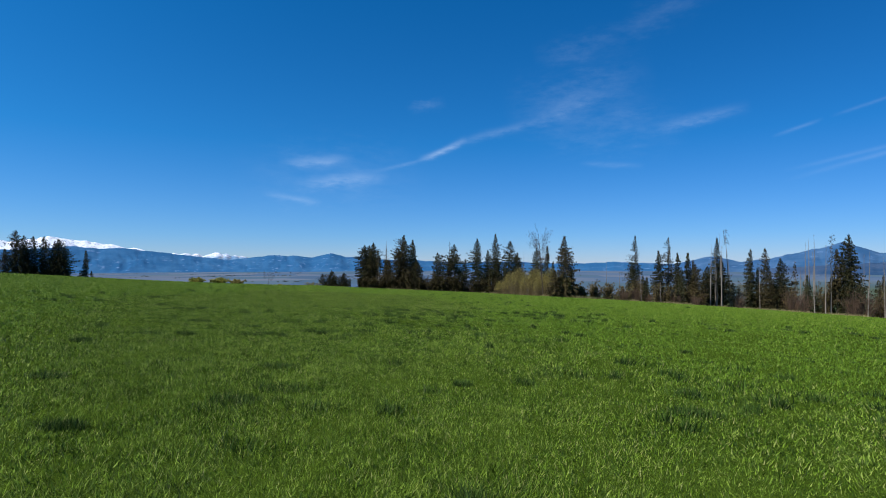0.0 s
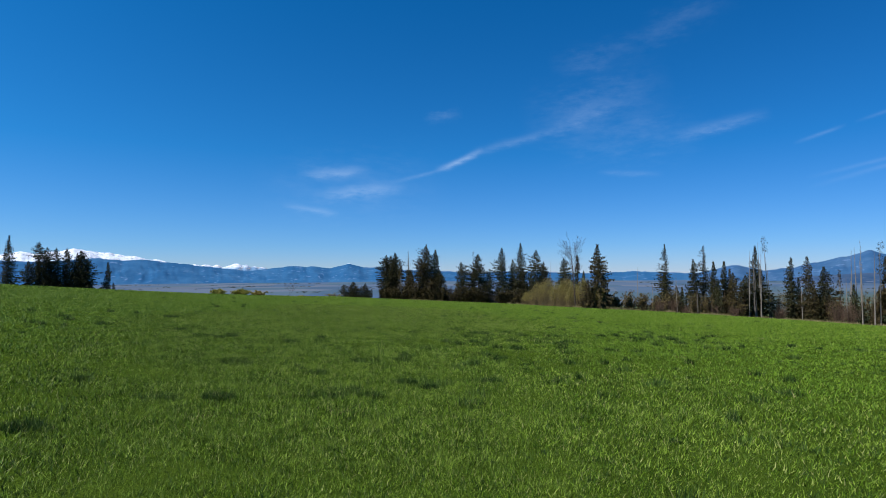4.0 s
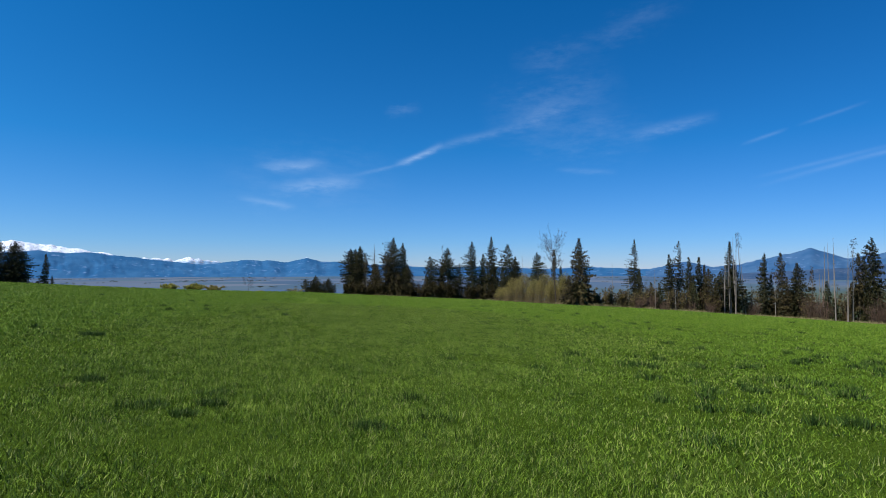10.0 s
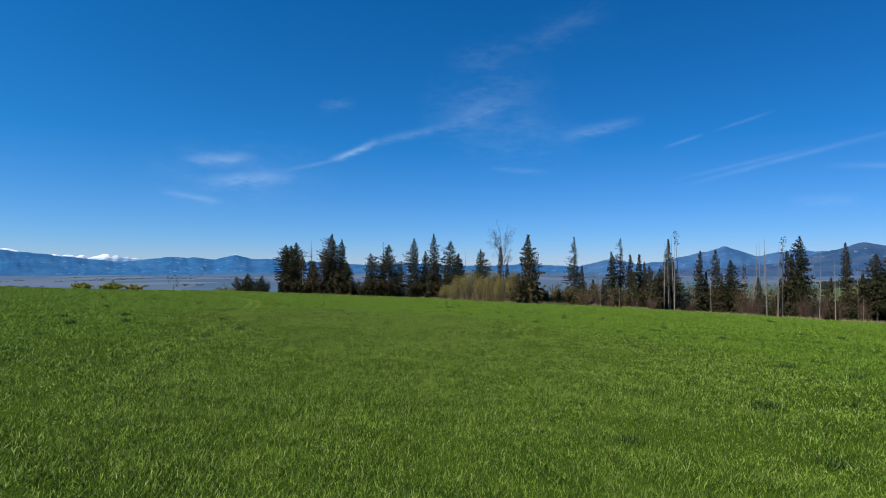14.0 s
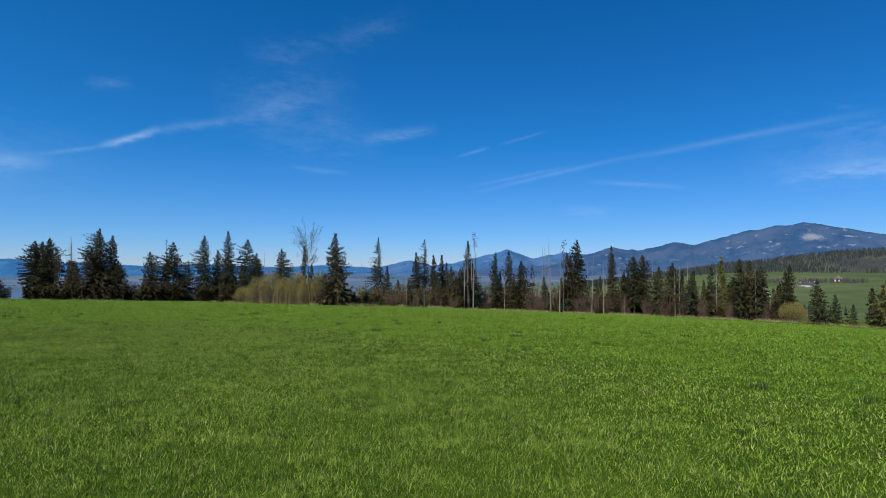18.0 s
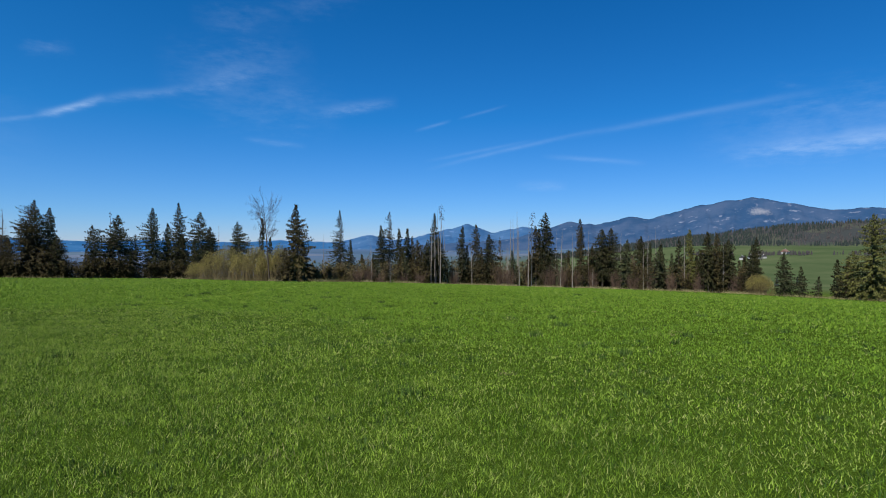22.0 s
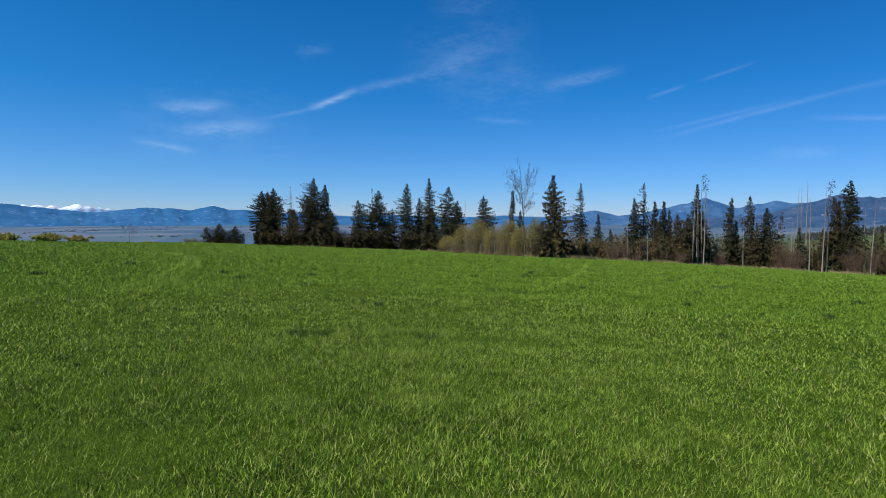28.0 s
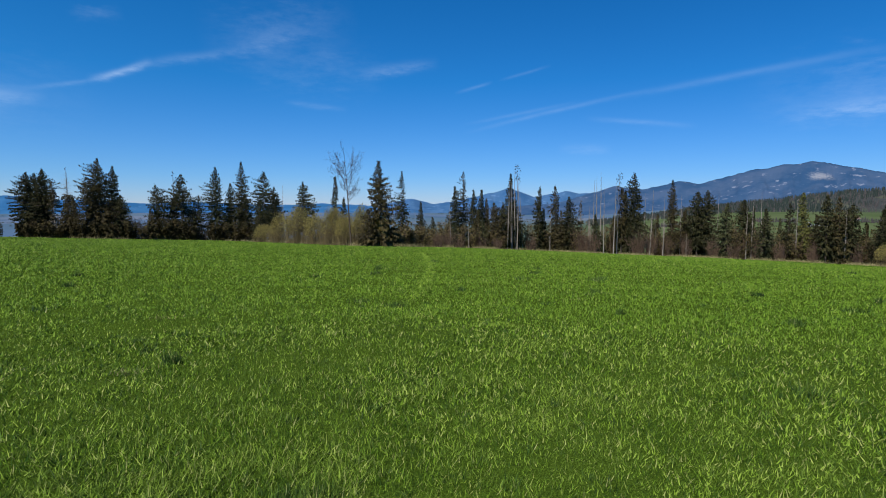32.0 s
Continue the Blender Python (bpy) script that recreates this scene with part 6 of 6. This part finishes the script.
MAT_GRASS = grass_material("meadow_grass", (0.036, 0.082, 0.005), (0.148, 0.254, 0.015), (0.300, 0.415, 0.062))
MAT_GRASS_FAR = grass_material("meadow_grass_beyond", (0.036, 0.082, 0.005), (0.118, 0.212, 0.014), (0.222, 0.318, 0.038), 0.02, 0.48, 0.4)
MAT_TUFT = grass_material("dark_tuft_grass", (0.020, 0.050, 0.008), (0.054, 0.112, 0.016), (0.125, 0.205, 0.036), 0.02, 0.0, 0.1)
MAT_WORN = grass_material("trodden_pale_grass", (0.14, 0.23, 0.022), (0.215, 0.325, 0.032), (0.30, 0.405, 0.070), 0.1, 0.3)
MAT_STRAW = grass_material("dry_straw", (0.17, 0.15, 0.065), (0.28, 0.245, 0.115), (0.40, 0.35, 0.19), 0.0)

# the line along which the meadow is crossed: stations at even spacing
LINE = np.array([(0, 0), (-4.2, 8.5), (-8.6, 19.5), (-9.2, 26), (-7.4, 32.5), (-8.2, 38), (-10.3, 43), (-10.6, 51)], float)


def blades(x, y, length, width, rng, tilt=(0.25, 1.32), comb=None):
    """One bent-over three-cornered blade for each place."""
    n = len(x)
    z = ground_z(x, y) - 0.006
    a, b = rng.uniform(0, 6.283, n), rng.uniform(0, 6.283, n)
    if comb is not None:
        a = comb + rng.normal(0, 0.95, n)
    t = rng.uniform(tilt[0], tilt[1], n)
    base = np.stack([x, y, z], 1)
    side = np.stack([np.cos(b), np.sin(b), np.zeros(n)], 1) * (width / 2)[:, None]
    tip = base + np.stack([np.sin(t) * np.cos(a), np.sin(t) * np.sin(a), np.cos(t)], 1) * length[:, None]
    v = np.stack([base - side, base + side, tip], 1).reshape(-1, 3)
    return v, np.arange(n * 3).reshape(-1, 3)


def nearest_view(x, y):
    """How near the walk passes each place while it lies ahead."""
    best = np.full(np.shape(x), 1e9)
    for s in np.linspace(0, 7, 50):
        i = min(int(s), 6)
        px, py = LINE[i] + (LINE[i + 1] - LINE[i]) * (s - i)
        dx, dy = x - px, y - py
        d = np.hypot(dx, dy)
        off = np.abs(np.degrees(np.arctan2(dx, dy)) - (14 if s > 2.3 else 0))
        best = np.minimum(best, np.where((off < (62 if s > 2.3 else 45)) & (d > 2.6), d, 1e9))
    return best


def meadow_grass(total):
    rng = np.random.default_rng(42)
    cx, cy = np.meshgrid(np.arange(-120, 145, 1.0), np.arange(0, 262, 1.0), indexing="ij")
    cx, cy = cx.ravel(), cy.ravel()
    r, ang = np.hypot(cx - MID[0], cy - MID[1]), np.arctan2(cx - MID[0], cy - MID[1])
    d = np.maximum(nearest_view(cx + .5, cy + .5), 3.2)
    k = (d < 260) & (r < rim_radius(ang) - 1)
    cx, cy, d = cx[k], cy[k], d[k]
    dens = d ** -1.9
    count = rng.poisson(dens * (total / dens.sum()))
    i = np.repeat(np.arange(len(cx)), count)
    x, y, d = cx[i] + rng.random(len(i)), cy[i] + rng.random(len(i)), d[i] * rng.uniform(0.85, 1.18, len(i))
    grain = 0.09 * (d / 3.8) ** 0.5
    clump = fbm(x / grain, y / grain, 2, 31)
    broad = fbm(x / 3.5, y / 3.5, 3, 37)
    comb = 12.0 * fbm(x / (2.2 * grain), y / (2.2 * grain), 2, 43)
    length = (0.034 + 0.058 * clump ** 1.5 + 0.030 * (broad - 0.5)).clip(0.02, 0.14) * rng.uniform(0.6, 1.45, len(x)) * np.maximum(d / 9, 1) ** 0.35
    width = 0.0080 * (d / 3.8) ** 0.95 * rng.uniform(0.6, 1.4, len(x))
    for name, pick, mat in (("meadow_grass", d < 11, MAT_GRASS), ("meadow_grass_beyond", d >= 11, MAT_GRASS_FAR)):
        ob = part(name, mesh_of(name, *blades(x[pick], y[pick], length[pick], width[pick], rng, (0.25, 1.3), comb[pick])), mat)
        tagged(ob, "short bright green pasture grass covering the meadow", "grass", kind="stuff")


def tufts():
    rng = np.random.default_rng(5)
    n = 2600
    x, y = rng.normal(-4, 13, n), rng.uniform(3, 85, n)
    m = fbm(x / 9, y / 9, 3, 51)
    k = rng.random(n) < np.clip((m - 0.38) * 3, 0, 1) * np.where(y < 34, 0.6, 0.08) * np.where(x > 9, 0.5, 1.0)
    x, y = x[k], y[k]
    per = rng.integers(40, 150, len(x))
    i = np.repeat(np.arange(len(x)), per)
    size = rng.uniform(0.05, 0.17, len(x))[i]
    gx, gy = x[i] + rng.normal(0, 1, len(i)) * size, y[i] + rng.normal(0, 1, len(i)) * size * 0.8
    d = np.maximum(nearest_view(gx, gy).clip(0, 80), 3.4)
    ob = part("grass_tufts", mesh_of("grass_tufts", *blades(gx, gy, rng.uniform(.09, .2, len(i)), 0.012 * (d / 3.8) ** 0.6, rng, (0.1, 0.9))), MAT_TUFT)
    tagged(ob, "darker longer tufts standing in the pasture grass", "grass", kind="stuff")
    n = 26
    x, y = rng.uniform(-16, 14, n), rng.uniform(5, 70, n)
    i = np.repeat(np.arange(n), 45)
    gx, gy = x[i] + rng.normal(0, .11, len(i)), y[i] + rng.normal(0, .09, len(i))
    ob = part("straw_tufts", mesh_of("straw_tufts", *blades(gx, gy, rng.uniform(.05, .13, len(i)), np.full(len(i), .009), rng, (0.4, 1.4))), MAT_STRAW)
    tagged(ob, "small patches of withered straw in the grass", "grass", kind="stuff")


LUSH = ((-7.2, 11.3), (-2.7, 9.3), (-2.2, 7.6), (-2.5, 6.8), (-3.1, 15.3), (-2.2, 15.8), (0.3, 8.6), (6.3, 14.7), (3.3, 7.4), (-3.6, 5.4), (-4.7, 17.6), (-5.3, 7.6),
        (-7.1, 16.4), (-5.3, 15.8), (-4.4, 14.2), (-4.6, 13.7), (-3.6, 15.3), (-3.2, 14.9), (-4.0, 13.9), (-6.0, 13.2), (-6.7, 13.0), (-8.4, 13.9), (-4.0, 18.1), (1.9, 22.9),
        (-14.9, 29.1), (-11.4, 22.9), (-10.0, 21.5), (-9.3, 21.7), (-9.4, 21.1), (-9.5, 22.4), (-7.3, 20.9), (-1.0, 24.2), (-11.4, 54.4), (-9.4, 54.0), (-11.1, 54.3))


def lush_patches():
    """Taller blue-green patches where the ground was dunged."""
    rng = np.random.default_rng(33)
    gx, gy = [], []
    for x, y in LUSH:
        n, r = rng.integers(350, 700), rng.uniform(0.10, 0.26)
        a, w = rng.uniform(0, 6.283, n), r * np.sqrt(rng.random(n))
        w = w * (0.6 + 0.8 * fbm(a / 2 + x, a * 0 + y, 2, 12))
        gx.append(x + w * np.cos(a) * 1.35)
        gy.append(y + w * np.sin(a))
    gx, gy = np.concatenate(gx), np.concatenate(gy)
    n = len(gx)
    d = np.maximum(nearest_view(gx, gy).clip(0, 40), 3.4)
    ob = part("lush_grass_patches", mesh_of("lush_grass_patches", *blades(gx, gy, rng.uniform(.06, .14, n), 0.0085 * (d / 3.8) ** 0.7, rng, (0.1, 1.0))), MAT_TUFT)
    tagged(ob, "taller dark bluish-green patches of lush grass", "grass", kind="stuff")


def dark_mottling():
    """Low dark green clumps close to the line of the walk, in loose drifts."""
    rng = np.random.default_rng(15)
    n = 4500
    s = rng.uniform(0, 7, n)
    x = np.interp(s, np.arange(8), LINE[:, 0]) + rng.normal(2.5, 9, n)
    y = np.interp(s, np.arange(8), LINE[:, 1]) + 5 + rng.normal(0, 6, n)
    k = rng.random(n) < np.clip((fbm(x / 1.6, y / 1.6, 3, 91) - 0.40) * 4.5, 0.03, 1)
    x, y = x[k], y[k]
    i = np.repeat(np.arange(len(x)), rng.integers(10, 38, len(x)))
    size = rng.uniform(0.025, 0.085, len(x))[i]
    gx, gy = x[i] + rng.normal(0, 1, len(i)) * size, y[i] + rng.normal(0, 1, len(i)) * size
    d = np.maximum(nearest_view(gx, gy).clip(0, 40), 3.4)
    ob = part("dark_grass_clumps", mesh_of("dark_grass_clumps", *blades(gx, gy, rng.uniform(.035, .095, len(i)), 0.013 * (d / 3.8) ** 0.6, rng, (0.15, 1.2))), MAT_TUFT)
    tagged(ob, "low dark green clumps scattered through the pasture", "grass", kind="stuff")


def worn_track(points, name, wide, per_metre):
    rng = np.random.default_rng(len(points) + 60)
    p = np.array(points, float)
    seg = np.hypot(*np.diff(p, axis=0).T)
    s = np.concatenate([[0], np.cumsum(seg)])
    n = int(s[-1] * per_metre)
    t = rng.uniform(0, s[-1], n)
    x = np.interp(t, s, p[:, 0]) + rng.normal(0, wide, n) + 0.35 * (fbm(t / 4, t * 0, 3, 3) - 0.5)
    y = np.interp(t, s, p[:, 1]) + rng.normal(0, wide, n) * 0.5
    d = np.maximum(nearest_view(x, y).clip(0, 90), 3.4)
    ob = part(name, mesh_of(name, *blades(x, y, rng.uniform(.05, .12, n) * (d / 3.8) ** 0.1, 0.009 * (d / 3.8) ** 0.8, rng, (0.3, 1.2))), MAT_WORN)
    tagged(ob, "pale line of trodden grass across the meadow", "path", kind="stuff")


def verge():
    """Last year's tall dry grass along the foot of the trees."""
    rng = np.random.default_rng(8)
    p = np.array(RIM[5:18], float)
    s = np.concatenate([[0], np.cumsum(np.hypot(*np.diff(p, axis=0).T))])
    n = 42000
    t = rng.uniform(0, s[-1], n)
    x, y = np.interp(t, s, p[:, 0]), np.interp(t, s, p[:, 1])
    r = np.hypot(x - MID[0], y - MID[1])
    out = rng.exponential(2.2, n) - 0.8
    x, y = x + (x - MID[0]) / r * out, y + (y - MID[1]) / r * out
    k = (fbm(x / 7, y / 7, 3, 71) > 0.47) | (rng.random(n) < 0.12)
    k &= rng.random(n) < np.where(x < 20, 0.25, 1.0)
    x, y = x[k], y[k]
    n = len(x)
    ob = part("dry_verge_grass", mesh_of("dry_verge_grass", *blades(x, y, rng.uniform(.35, 1.05, n), rng.uniform(.04, .09, n), rng, (0.05, 0.6))), MAT_STRAW)
    tagged(ob, "tall dry straw-coloured grass along the tree row", "grass", kind="stuff")


meadow_grass(2900000)
tufts()
lush_patches()
dark_mottling()
for side in (-0.35, 0.35):        # two wheel lines, faint
    worn_track([(-12 + side, 24), (-12.2 + side, 28), (-12.7 + side, 33), (-13.5 + side, 40), (-15.2 + side, 55), (-16.6 + side, 66), (-17.8 + side, 74), (-20.5 + side, 87), (-26 + side, 103)], "trodden_path", 0.11, 45)
worn_track([(-9.5, 56.5), (-8, 58.4), (-5.2, 62.3), (-3, 65), (0.3, 70.8), (6.8, 83), (16.5, 103)], "trodden_path_east", 0.14, 22)
verge()
